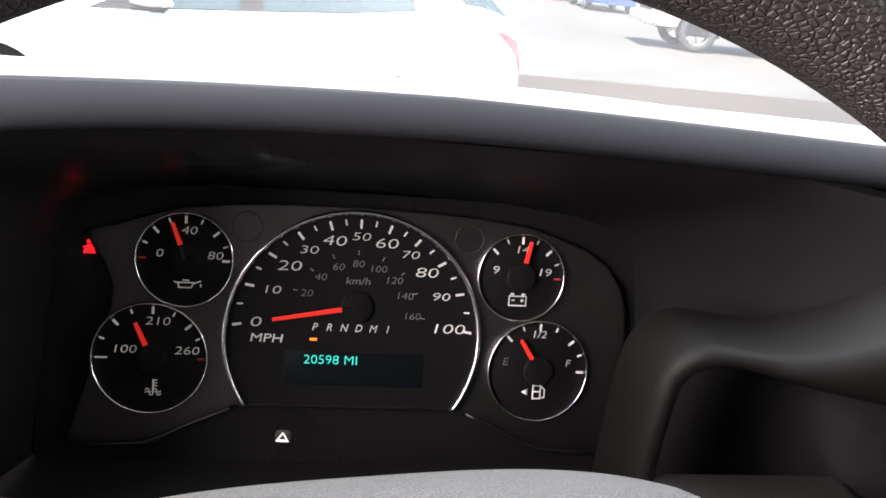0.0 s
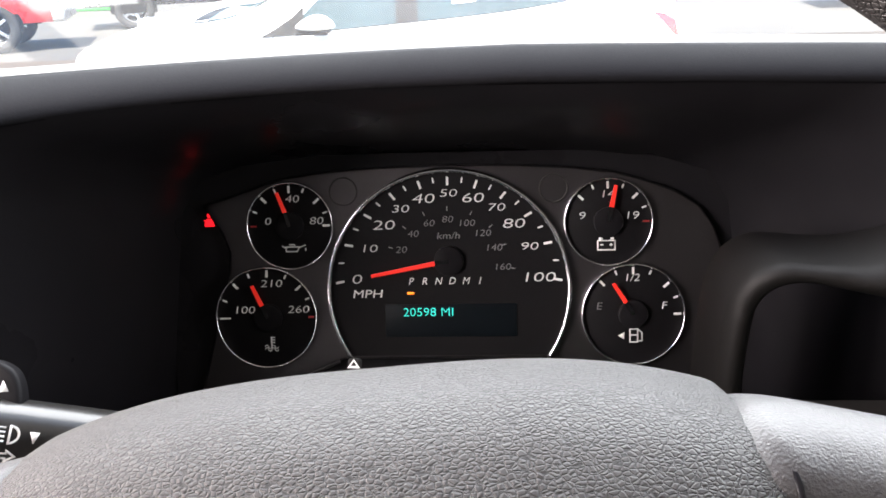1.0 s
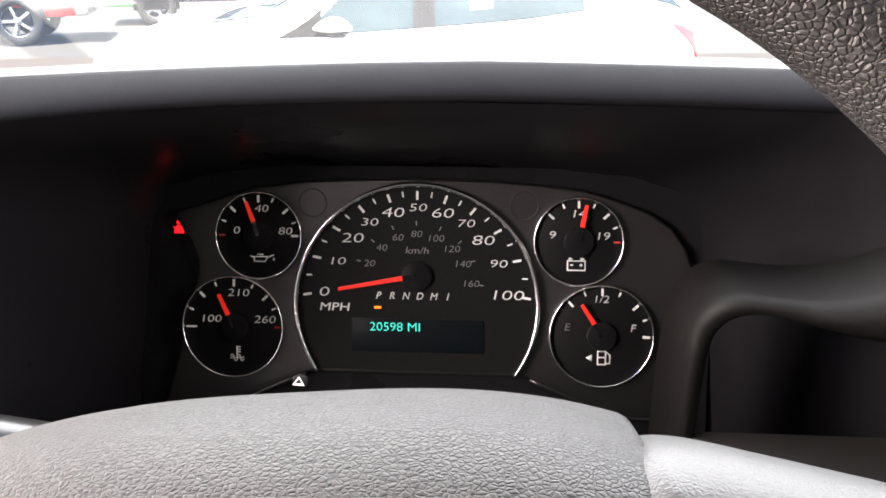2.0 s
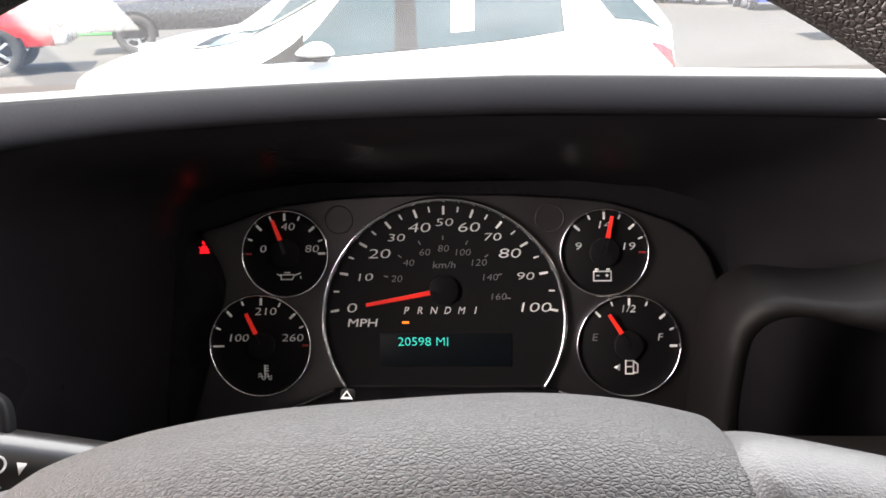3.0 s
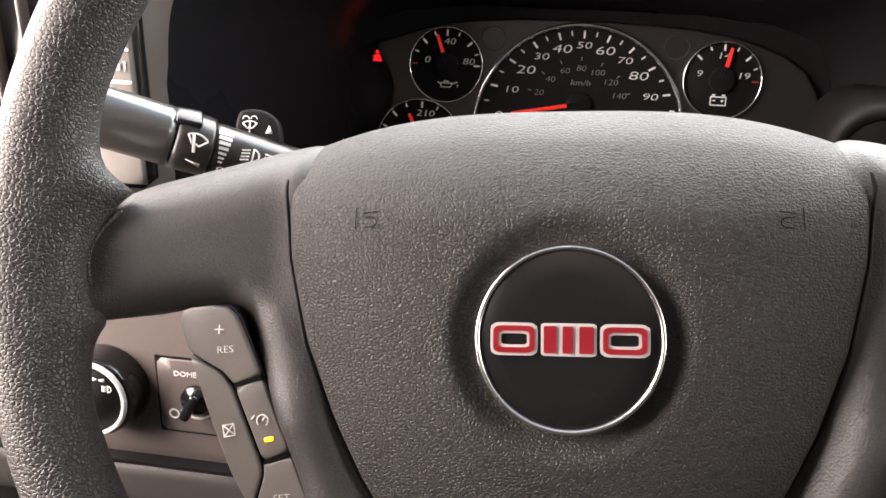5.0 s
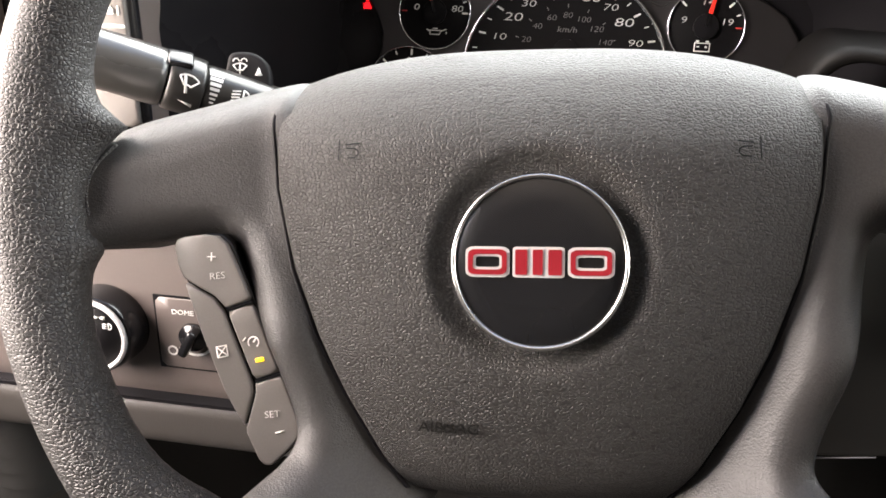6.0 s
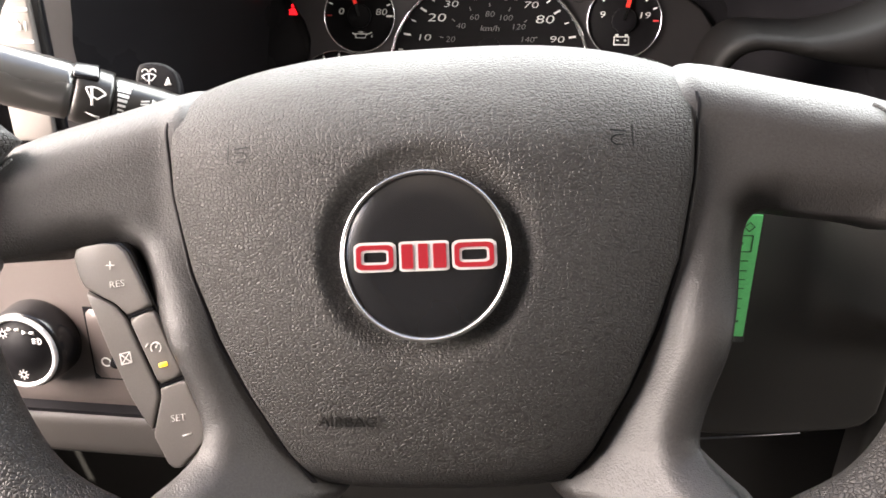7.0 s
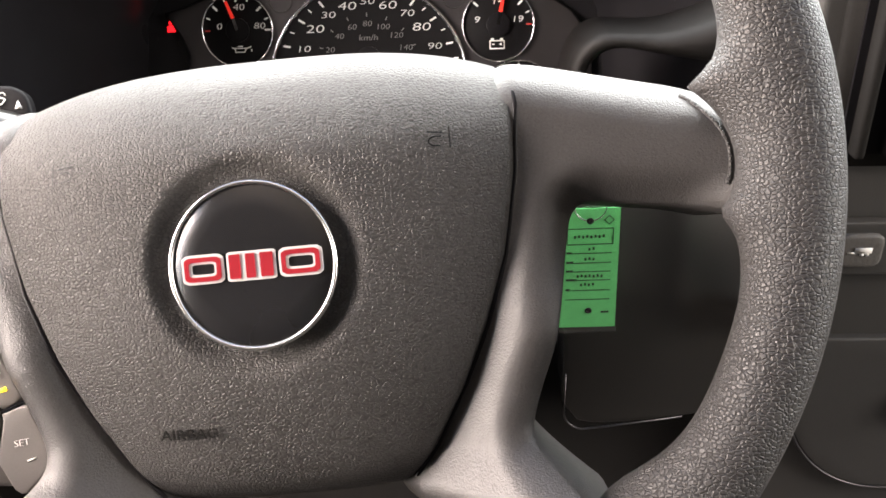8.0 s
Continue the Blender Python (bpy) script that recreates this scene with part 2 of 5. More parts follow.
def tube_bm(path, radii, segs=16, cap=True):
    """A round bar through a path of points."""
    pts = [Vector(p) for p in path]
    bm = bmesh.new()
    rings = []
    side = None
    for i, p in enumerate(pts):
        way = (pts[min(i + 1, len(pts) - 1)] - pts[max(i - 1, 0)]).normalized()
        if side is None:
            side = way.orthogonal().normalized()
        side = (side - way * side.dot(way)).normalized()
        up = way.cross(side)
        r = radii[i] if hasattr(radii, "__len__") else radii
        rings.append([bm.verts.new(p + r * (math.cos(2 * math.pi * k / segs) * side + math.sin(2 * math.pi * k / segs) * up)) for k in range(segs)])
    for a, b in zip(rings, rings[1:]):
        for k in range(segs):
            bm.faces.new((a[k], a[(k + 1) % segs], b[(k + 1) % segs], b[k]))
    if cap:
        bm.faces.new(rings[0])
        bm.faces.new(rings[-1])
    return bm


def densify(poly, step):
    out = []
    for a, b in zip(poly, poly[1:] + poly[:1]):
        n = max(1, int(math.dist(a, b) / step))
        out += [(a[0] + (b[0] - a[0]) * k / n, a[1] + (b[1] - a[1]) * k / n) for k in range(n)]
    return out


def rounded(poly, r=0.25, times=2):
    """Cut the corners of a polygon again and again."""
    for _ in range(times):
        nxt = []
        for a, b in zip(poly, poly[1:] + poly[:1]):
            nxt += [(a[0] + (b[0] - a[0]) * r, a[1] + (b[1] - a[1]) * r), (a[0] + (b[0] - a[0]) * (1 - r), a[1] + (b[1] - a[1]) * (1 - r))]
        poly = nxt
    return poly


def plate_bm(outline, front, back, edge=0.003, step=0.005, roll=None):
    """A solid sheet with the given outline: its front follows front(x, y) and rolls over at the edge (by roll times as much), its back lies at the height back."""
    ring = densify(outline, step * 0.7)
    P = np.array(ring)
    Q = np.roll(P, -1, axis=0)
    area = np.sum(P[:, 0] * Q[:, 1] - Q[:, 0] * P[:, 1])
    if area < 0:
        ring = ring[::-1]
        P = np.array(ring)
        Q = np.roll(P, -1, axis=0)

    def near(pts):
        pts = np.asarray(pts)[:, None]
        d = Q - P
        k = np.clip(((pts - P) * d).sum(2) / np.maximum((d * d).sum(1), 1e-15), 0, 1)
        return np.sqrt((((P + k[..., None] * d) - pts) ** 2).sum(2)).min(1)

    def inside(pts):
        pts = np.asarray(pts)
        x, y = pts[:, 0:1], pts[:, 1:2]
        cross = ((P[:, 1] > y) != (Q[:, 1] > y)) & (x < (Q[:, 0] - P[:, 0]) * (y - P[:, 1]) / (Q[:, 1] - P[:, 1] + 1e-15) + P[:, 0])
        return cross.sum(1) % 2 == 1

    T = np.roll(P, -1, axis=0) - np.roll(P, 1, axis=0)
    T /= np.linalg.norm(T, axis=1)[:, None] + 1e-12
    N = np.stack([-T[:, 1], T[:, 0]], 1)
    pts = [tuple(p) for p in P]
    n0 = len(pts)
    for d in (0.08, 0.3, 0.6, 1.0):
        c = P + N * d * edge
        ok = inside(c) & (near(c) > 0.9 * d * edge)
        pts += [tuple(p) for p in c[ok]]
    lo, hi = P.min(0), P.max(0)
    gx, gy = np.meshgrid(np.arange(lo[0], hi[0], step), np.arange(lo[1], hi[1], step))
    g = np.stack([gx.ravel() + (np.arange(gx.size) // gx.shape[1] % 2) * step * 0.5, gy.ravel()], 1)
    ok = inside(g)
    g = g[ok]
    if len(g):
        g = g[near(g) > edge + step * 0.4]
        pts += [tuple(p) for p in g]
    verts, _, faces, _, _, _ = mathutils_geometry.delaunay_2d_cdt([Vector(p) for p in pts], [(i, (i + 1) % n0) for i in range(n0)], [], 1, 1e-7)
    V = np.array([tuple(v) for v in verts])
    dist = np.minimum(near(V), edge)
    bm = bmesh.new()
    made = []
    for (x, y), d in zip(V, dist):
        k = 1 - d / edge
        made.append(bm.verts.new((x, y, front(x, y) - edge * (roll(x, y) if roll else 1) * (1 - math.sqrt(max(0, 1 - k * k))))))
    for f in faces:
        if len(set(f)) == len(f):
            try:
                bm.faces.new([made[i] for i in f])
            except ValueError:
                pass
    rim_edges = [e for e in bm.edges if len(e.link_faces) == 1]
    got = bmesh.ops.extrude_edge_only(bm, edges=rim_edges)
    for v in got["geom"]:
        if isinstance(v, bmesh.types.BMVert):
            v.co.z = back(v.co.x, v.co.y) if callable(back) else back
    loose = [v for v in bm.verts if not v.link_faces]
    bmesh.ops.delete(bm, geom=loose, context="VERTS")
    return bm


def flat_bm(poly, z0, z1):
    """A thin flat piece with straight sides."""
    bm = bmesh.new()
    a = [bm.verts.new((x, y, z1)) for x, y in poly]
    b = [bm.verts.new((x, y, z0)) for x, y in poly]
    bm.faces.new(a)
    for i in range(len(poly)):
        bm.faces.new((a[i], b[i], b[(i + 1) % len(poly)], a[(i + 1) % len(poly)]))
    return bm


def ring_bm(cx, cy, r, w, z0, z1, a0=0.0, a1=360.0, segs=96):
    """A rounded ring or arc of a round bar, flat on the xy plane."""
    full = abs(a1 - a0) >= 360
    rows = []
    n = segs if full else max(8, int(segs * abs(a1 - a0) / 360))
    for i in range(n if full else n + 1):
        a = radians(a0 + (a1 - a0) * i / n)
        row = []
        for k in range(10):
            q = 2 * math.pi * k / 10
            rr = r + 0.5 * w * math.cos(q)
            row.append((cx + rr * math.cos(a), cy + rr * math.sin(a), 0.5 * (z0 + z1) + 0.5 * (z1 - z0) * math.sin(q)))
        rows.append(row)
    bm = grid_bm(rows, close_u=full, close_v=True)
    if not full:
        bm.verts.ensure_lookup_table()
        bm.faces.new([bm.verts[k] for k in range(10)])
        bm.faces.new([bm.verts[len(bm.verts) - 10 + k] for k in range(10)])
    return bm


def bar_poly(a, b, w0, w1=None):
    w1 = w0 if w1 is None else w1
    a, b = Vector(a), Vector(b)
    t = (b - a).normalized()
    n = Vector((-t.y, t.x))
    return [tuple(a + n * w0 / 2), tuple(b + n * w1 / 2), tuple(b - n * w1 / 2), tuple(a - n * w0 / 2)]


def text(name, s, size, mat, parent, m, wide=1.0, shear=0.0, depth=0.0002, label="", bold=0.0):
    """Built-in-font lettering, made into a mesh, centred on the pose m."""
    cu = bpy.data.curves.new(name, "FONT")
    cu.body, cu.size, cu.align_x, cu.align_y, cu.shear, cu.extrude, cu.offset = s, size, "CENTER", "CENTER", shear, depth, bold
    cu.resolution_u = 3
    tmp = bpy.data.objects.new(name, cu)
    scene.collection.objects.link(tmp)
    me = bpy.data.meshes.new_from_object(tmp.evaluated_get(bpy.context.evaluated_depsgraph_get()))
    bpy.data.objects.remove(tmp)
    bpy.data.curves.remove(cu)
    me.transform(Matrix.Diagonal((wide, 1, 1, 1)))
    bm = bmesh.new()
    bm.from_mesh(me)
    bmesh.ops.remove_doubles(bm, verts=bm.verts, dist=1e-6)
    bm.to_mesh(me)
    bm.free()
    me.materials.clear()
    me.materials.append(mat)
    ob = new(name, me)
    ob.parent = parent
    ob.matrix_basis = m
    if label:
        ob["label"] = label
    return ob


def join_bm(bms):
    """One bmesh out of several."""
    out = bmesh.new()
    for b in bms:
        me = bpy.data.meshes.new("tmp")
        b.to_mesh(me)
        b.free()
        out.from_mesh(me)
        bpy.data.meshes.remove(me)
    return out


def smooth_lerp(table, x):
    """A value from a table of (x, value), eased between its rows."""
    if x <= table[0][0]:
        return table[0][1]
    for (a, p), (b, q) in zip(table, table[1:]):
        if x <= b:
            k = (x - a) / (b - a)
            return p + (q - p) * k
    return table[-1][1]


def curve_lerp(table, x):
    """The same by a Catmull-Rom spline."""
    if x <= table[0][0]:
        return table[0][1]
    if x >= table[-1][0]:
        return table[-1][1]
    i = max(k for k in range(len(table) - 1) if table[k][0] <= x)
    p1, p2 = table[i], table[i + 1]
    p0, p3 = table[max(i - 1, 0)], table[min(i + 2, len(table) - 1)]
    k = (x - p1[0]) / (p2[0] - p1[0])
    m1 = (p2[1] - p0[1]) / (p2[0] - p0[0] + 1e-12) * (p2[0] - p1[0])
    m2 = (p3[1] - p1[1]) / (p3[0] - p1[0] + 1e-12) * (p2[0] - p1[0])
    return (2 * k**3 - 3 * k**2 + 1) * p1[1] + (k**3 - 2 * k**2 + k) * m1 + (-2 * k**3 + 3 * k**2) * p2[1] + (k**3 - k**2) * m2


# ---- the van's shell ----
LEFT, RIGHT, REAR, FLOOR, ROOF = -0.56, 1.36, -1.9, 0.62, 2.06


def wall_with_opening(name, x, label):
    """A side wall of the cab, 5 cm thick, with the opening of its door window."""
    y0, y1, z0, z1 = -0.36, 0.60, 1.28, 1.97
    s = 1 if x > 0 else -1
    bms = []
    for a, b, c, d in ((REAR, y0, FLOOR, ROOF), (y1, 1.05, FLOOR, 1.385), (y0, y1, FLOOR, z0), (y0, y1, z1, ROOF)):
        bms.append(box_bm(0.05, b - a, d - c, 0.0, at=(x + s * 0.025, (a + b) / 2, (c + d) / 2)))
    return thing(name, join_bm(bms), CABIN_GREY, label, "wall", smooth=False, kind="structure")


wall_with_opening("wall_left", LEFT, "grey door panel under the open driver's window")
wall_with_opening("wall_right", RIGHT, "grey door panel under the passenger's window")
thing("floor", box_bm(2.02, 3.0, 0.04, at=(0.4, -0.4, FLOOR - 0.02)), CARPET, "dark carpeted floor of the cab", "floor", smooth=False, kind="structure")
thing("ceiling", box_bm(2.02, 1.96, 0.05, at=(0.4, -0.92, ROOF + 0.025)), HEADLINER, "pale cloth headliner under the roof", "ceiling", smooth=False, kind="structure")
thing("wall_rear", box_bm(1.92, 0.04, ROOF - FLOOR, at=(0.4, REAR - 0.02, (ROOF + FLOOR) / 2)), CABIN_GREY, "plain grey partition behind the seats", "wall", smooth=False, kind="structure")
thing("wall_front", box_bm(1.92, 0.04, 0.72, at=(0.4, 1.03, FLOOR + 0.36)), CABIN_GREY, "firewall below the windscreen", "wall", smooth=False, kind="structure")
glass = thing("window_1", grid_bm([[(LEFT + (RIGHT - LEFT) * i / 12, 0.98 - 0.92 * k - 0.06 * (2 * i / 12 - 1) ** 2, 1.42 + 0.63 * k) for k in (0, 0.25, 0.5, 0.75, 1)] for i in range(13)]), WINDOW_GLASS, "clear sloping windscreen glass", "windscreen", kind="structure")
glass.visible_shadow = False

# ---- the dashboard ----
dash = empty("dashboard", pose(0, 0, 0), "dark grey moulded dashboard with a hooded gauge recess", "dashboard")


def lip_y(x):
    if x < 0:
        return max(0.244, 0.349 - 0.95 * x ** 2 - 28 * x ** 4)
    return 0.349 - 0.30 * x ** 2 if x < 0.25 else max(0.262, 0.330 - 1.4 * (x - 0.25))


LIP_Z = 1.475
rows, far_rows = [], []
xs = [LEFT + 0.01 + (RIGHT - LEFT - 0.02) * i / 110 for i in range(111)]
for x in xs:
    y = lip_y(x)
    side = min(1, abs(x - 0.04) / 0.25)
    z = LIP_Z - 0.004 * side
    b = 0.393 - (0.85 if x < 0 else 0.30) * min(0.24, abs(x)) ** 2
    d = 0.12 * min(0.6, abs(x - 0.1)) ** 2
    far_rows.append([(x, 1.00, 1.395 - d), (x, 0.86, 1.416 - d), (x, 0.80, 1.427 - d), (x, 0.785, 1.4338 - d), (x, 0.772, 1.4295 - d), (x, 0.70, 1.4405 - 0.8 * d), (x, 0.55, 1.466 - 0.4 * d), (x, b + 0.05, z + 0.0090), (x, b + 0.004, z + 0.0100), (x, b, z + 0.0080)])
    roll = [radians(10 * k) for k in range(10)]
    rows.append([(x, b + 0.002, z + 0.0050)] + [(x, b - (b - y) * math.sin(q), z + 0.0108 * math.cos(q)) for q in roll] + [(x, y + 0.0015, z - 0.0016), (x, y + 0.006, z - 0.0026), (x, y + 0.02, z - 0.004), (x, y + 0.05, z - 0.008), (x, y + 0.09, z - 0.016)])
# One dashboard top: shade put into the near colour, sunlight into the far.
part("dash_pad", grid_bm(rows), DASH_SHADED, dash, "grained soft upper pad, shade put into its dark colour")
part("dash_top", grid_bm(far_rows), DASH_SUNLIT, dash, "top towards the windscreen, sunlight put into its pale colour")
part("defroster_strip", tube_bm([(x, 0.722, 1.4372 - 0.108 * min(0.6, abs(x - 0.1)) ** 2) for x in [-0.4 + 0.05 * k for k in range(33)]], 0.0013, 8), DASH_DARK, dash, "thin strip along the windscreen")

# recess behind the hood, black and glossy
MOUTH = [(-0.2280, 0.2620, 1.2900), (-0.2260, 0.2640, 1.3450), (-0.2220, 0.2620, 1.4000), (-0.2210, 0.2640, 1.4400), (-0.2130, 0.2680, 1.4640), (-0.1770, 0.2960, 1.4713), (-0.1000, 0.3410, 1.4720), (0.0000, 0.3540, 1.4725), (0.1000, 0.3490, 1.4720), (0.1900, 0.3420, 1.4710),
         (0.2400, 0.3250, 1.4660), (0.2620, 0.2900, 1.4200), (0.2660, 0.2750, 1.3600), (0.2620, 0.2850, 1.2900)]
BACK = [(-0.172, 0.425, 1.262), (-0.170, 0.428, 1.30), (-0.166, 0.436, 1.35), (-0.162, 0.444, 1.385), (-0.150, 0.449, 1.403), (-0.125, 0.451, 1.411), (-0.08, 0.452, 1.416), (0.0, 0.452, 1.418), (0.08, 0.452, 1.416), (0.125, 0.451, 1.411),
        (0.152, 0.449, 1.403), (0.164, 0.444, 1.385), (0.168, 0.436, 1.35), (0.172, 0.425, 1.262)]
rows = []
for k in range(9):
    f = k / 8
    g = f ** 0.8
    rows.append([tuple(a[i] + (b[i] - a[i]) * (g if i != 1 else f) for i in range(3)) for a, b in zip(MOUTH, BACK)])
part("recess_wall", grid_bm(rows), RECESS_BLACK, dash, "glossy black inner walls of the gauge recess")
part("recess_floor", grid_bm([[(x, y, z) for x in (-0.23, -0.1, 0, 0.1, 0.28)] for y, z in ((0.286, 1.2715), (0.33, 1.268), (0.43, 1.262))]), BAY_BLACK, dash)
part("recess_back", box_bm(0.40, 0.004, 0.26, at=(0, 0.475, 1.34)), RECESS_BLACK, dash, smooth=False)

FACE = pose(0, 0.238, 0, 90)
left_face = rounded([(-0.5500, 1.4700), (-0.2400, 1.4712), (-0.1780, 1.4712), (-0.1780, 1.4695), (-0.1940, 1.4660), (-0.2030, 1.4575), (-0.2120, 1.4480), (-0.2150, 1.4370), (-0.2180, 1.4180), (-0.2205, 1.3980), (-0.2210, 1.3700), (-0.2240, 1.3450), (-0.2260, 1.3000), (-0.2050, 1.2760), (-0.1000, 1.2620), (-0.0850, 1.2000), (-0.0850, 1.1650), (-0.3000, 1.1650), (-0.5500, 1.1650)], 0.2, 2)
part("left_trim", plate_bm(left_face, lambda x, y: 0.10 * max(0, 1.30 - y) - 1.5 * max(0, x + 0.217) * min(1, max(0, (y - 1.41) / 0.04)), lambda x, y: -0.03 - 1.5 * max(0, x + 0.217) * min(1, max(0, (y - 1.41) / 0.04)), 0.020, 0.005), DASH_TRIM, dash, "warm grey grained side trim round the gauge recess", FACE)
lower = rounded([(-0.55, 1.173), (-0.30, 1.173), (-0.085, 1.1755), (-0.07, 1.15), (-0.07, 1.134), (-0.30, 1.134), (-0.55, 1.130)], 0.06, 2)
part("knee_panel", plate_bm(lower, lambda x, y: 0.0175 - 1.3 * max(0, 1.15 - y) ** 1.5, -0.06, 0.009, 0.006), LOWER_DASH, dash, "warm grey lower knee panel", FACE)

# Black sheet added across the footwell; its colour stands for the shade inside.
part("footwell", box_bm(0.50, 0.02, 0.56, at=(-0.31, 0.52, 0.90)), BAY_BLACK, dash, "black sheet that stands for the footwell's shade", smooth=False)
part("cable_boot", lathe_bm([(0.012, 0.0)] + [(0.024 + (0.006 if k % 2 else 0.0), 0.008 * k) for k in range(1, 13)] + [(0.016, 0.106)], 32), RUBBER, dash, "ribbed black rubber boot", pose(-0.385, 0.270, 1.030))
part("panel_gap", box_bm(0.47, 0.014, 0.0026, at=(-0.32, 0.2262, 1.1758)), RECESS_BLACK, dash, "dark gap between panels", smooth=False)

# curved trim to the gauges' other side; shade is put into its near-black colour
ridge = rounded([(0.140, 1.262), (0.141, 1.372), (0.147, 1.386), (0.159, 1.392), (0.176, 1.390), (0.202, 1.387), (0.262, 1.386), (0.262, 1.440), (0.235, 1.430), (0.215, 1.415), (0.198, 1.406), (0.182, 1.401), (0.166, 1.400), (0.147, 1.400), (0.134, 1.387), (0.129, 1.363), (0.128, 1.262)], 0.25, 2)
part("right_trim", plate_bm(ridge, lambda x, y: -(0.312 - 0.36 * max(0, x - 0.125)), lambda x, y: -(0.36 - 0.36 * max(0, x - 0.125)), 0.010, 0.006), TRIM_SHADED, dash, "curved trim beside the gauge recess, shade put into its dark colour", pose(0, 0, 0, 90))
stack = [(0.250, 1.468), (0.72, 1.468), (0.72, 0.95), (0.250, 0.95)]
part("centre_panel", plate_bm(stack, lambda x, y: 0.0, -0.08, 0.006, 0.03), DASH_DARK, dash, "dark centre stack panel", pose(0, 0.262, 0, 90))
part("far_panel", box_bm(0.64, 0.25, 0.52, 0.03, 3, at=(1.035, 0.42, 1.19)), DASH_DARK, dash, "dark passenger side of the dashboard")
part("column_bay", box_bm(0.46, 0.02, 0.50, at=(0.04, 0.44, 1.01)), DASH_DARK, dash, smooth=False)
bolster = rounded([(0.130, 1.328), (0.130, 1.175), (0.142, 1.160), (0.247, 1.178), (0.247, 1.328)], 0.08, 2)
# The highlight along the panel's edge is modelled as a thin pale tube.
part("bolster_highlight", tube_bm([(0.1305, 0.2496, 1.205)] + [(0.1445 - 0.014 * math.cos(math.pi * k / 20), 0.2494, 1.1755 - 0.0142 * math.sin(math.pi * k / 20)) for k in range(10)] + [(0.158, 0.2494, 1.1635), (0.205, 0.2494, 1.1715)], 0.0006, 8), BEZEL_GREY, dash, "thin tube drawn as the highlight on the lower panel's edge")
part("bolster", plate_bm(bolster, lambda x, y: -1.6 * max(0, y - 1.20) ** 2 - 1.8 * max(0, 0.20 - x) ** 2 + 0.75 * max(0, x - 0.196) * min(1, max(0, (y - 1.222) / 0.04)) ** 2, -0.065, 0.0025, 0.006), BOLSTER_BLACK, dash, "black lower panel with a rounded corner", pose(0, 0.250, 0, 90))
# Black sheet added behind the bolster, coloured as the bay's shade.
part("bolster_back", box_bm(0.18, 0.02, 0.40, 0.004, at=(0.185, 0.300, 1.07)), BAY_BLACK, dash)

# ---- side vent and its switches ----
vent = empty("side_vent", pose(-0.2705, 0.235, 1.408, 86), "black side air vent with upright louvres beside a switch bank", "air vent")
part("vent_frame", flat_bm(rounded([(-0.075, 0.060), (0.0550, 0.050), (0.0550, -0.055), (-0.075, -0.055)], 0.05, 2), -0.004, 0.0018), GLOSS_BLACK, vent, "black frame")
for i in range(5):
    part("louvre", box_bm(0.0022, 0.094, 0.010, 0.0008, at=(-0.068 + 0.0165 * i, 0.002, 0.004)), DASH_TRIM, vent)
part("switch_plate", plate_bm([(0.028, 0.046), (0.0518, 0.043), (0.0518, -0.052), (0.028, -0.052)], lambda x, y: 0.005, 0.0, 0.0015, 0.008), SWITCH_PLASTIC, vent, "grey switch bank with bright bars")
for k, z in enumerate((0.0326, 0.0167, 0.0008, -0.0151, -0.0310)):
    part("bright_bar", box_bm(0.0130, 0.0018, 0.0014, 0.0005, at=(0.0445, z, 0.0053)), PRINT_WHITE, vent, "bright white bar")
for k, z in enumerate((0.0250, 0.0088)):
    ic = join_bm([box_bm(0.0060, 0.0034, 0.0005, 0.0009, at=(-0.001, 0, 0)), box_bm(0.0040, 0.0018, 0.0005, 0.0004, at=(-0.001, 0.0024, 0)), box_bm(0.0010, 0.0046, 0.0005, at=(0.0045, 0.0003, 0))])
    part("switch_mark", ic, STALK_PRINT, vent, "white pictogram", pose(0.0440, z - 0.0005, 0.0053))

# ---- headlamp switch and dimmer ----
lamp_switch = empty("headlamp_switch", pose(-0.2640, 0.2285, 1.2250, 80), "black round headlamp switch with a bright ring", "switch")
part("skirt", lathe_bm([(0.0, -0.004), (0.0262, -0.004), (0.0262, 0.002), (0.0254, 0.012), (0.0246, 0.0165), (0.0236, 0.0185), (0.0220, 0.0190)], 56), GLOSS_BLACK, lamp_switch, "glossy black skirt")
part("face", lathe_bm([(0.0206, 0.0186), (0.0206, 0.0194), (0.0, 0.0198)], 48), DIAL_BLACK, lamp_switch)
part("bright_ring", ring_bm(0, 0, 0.0218, 0.0032, 0.0180, 0.0212), LOGO_SILVER, lamp_switch, "chrome ring")
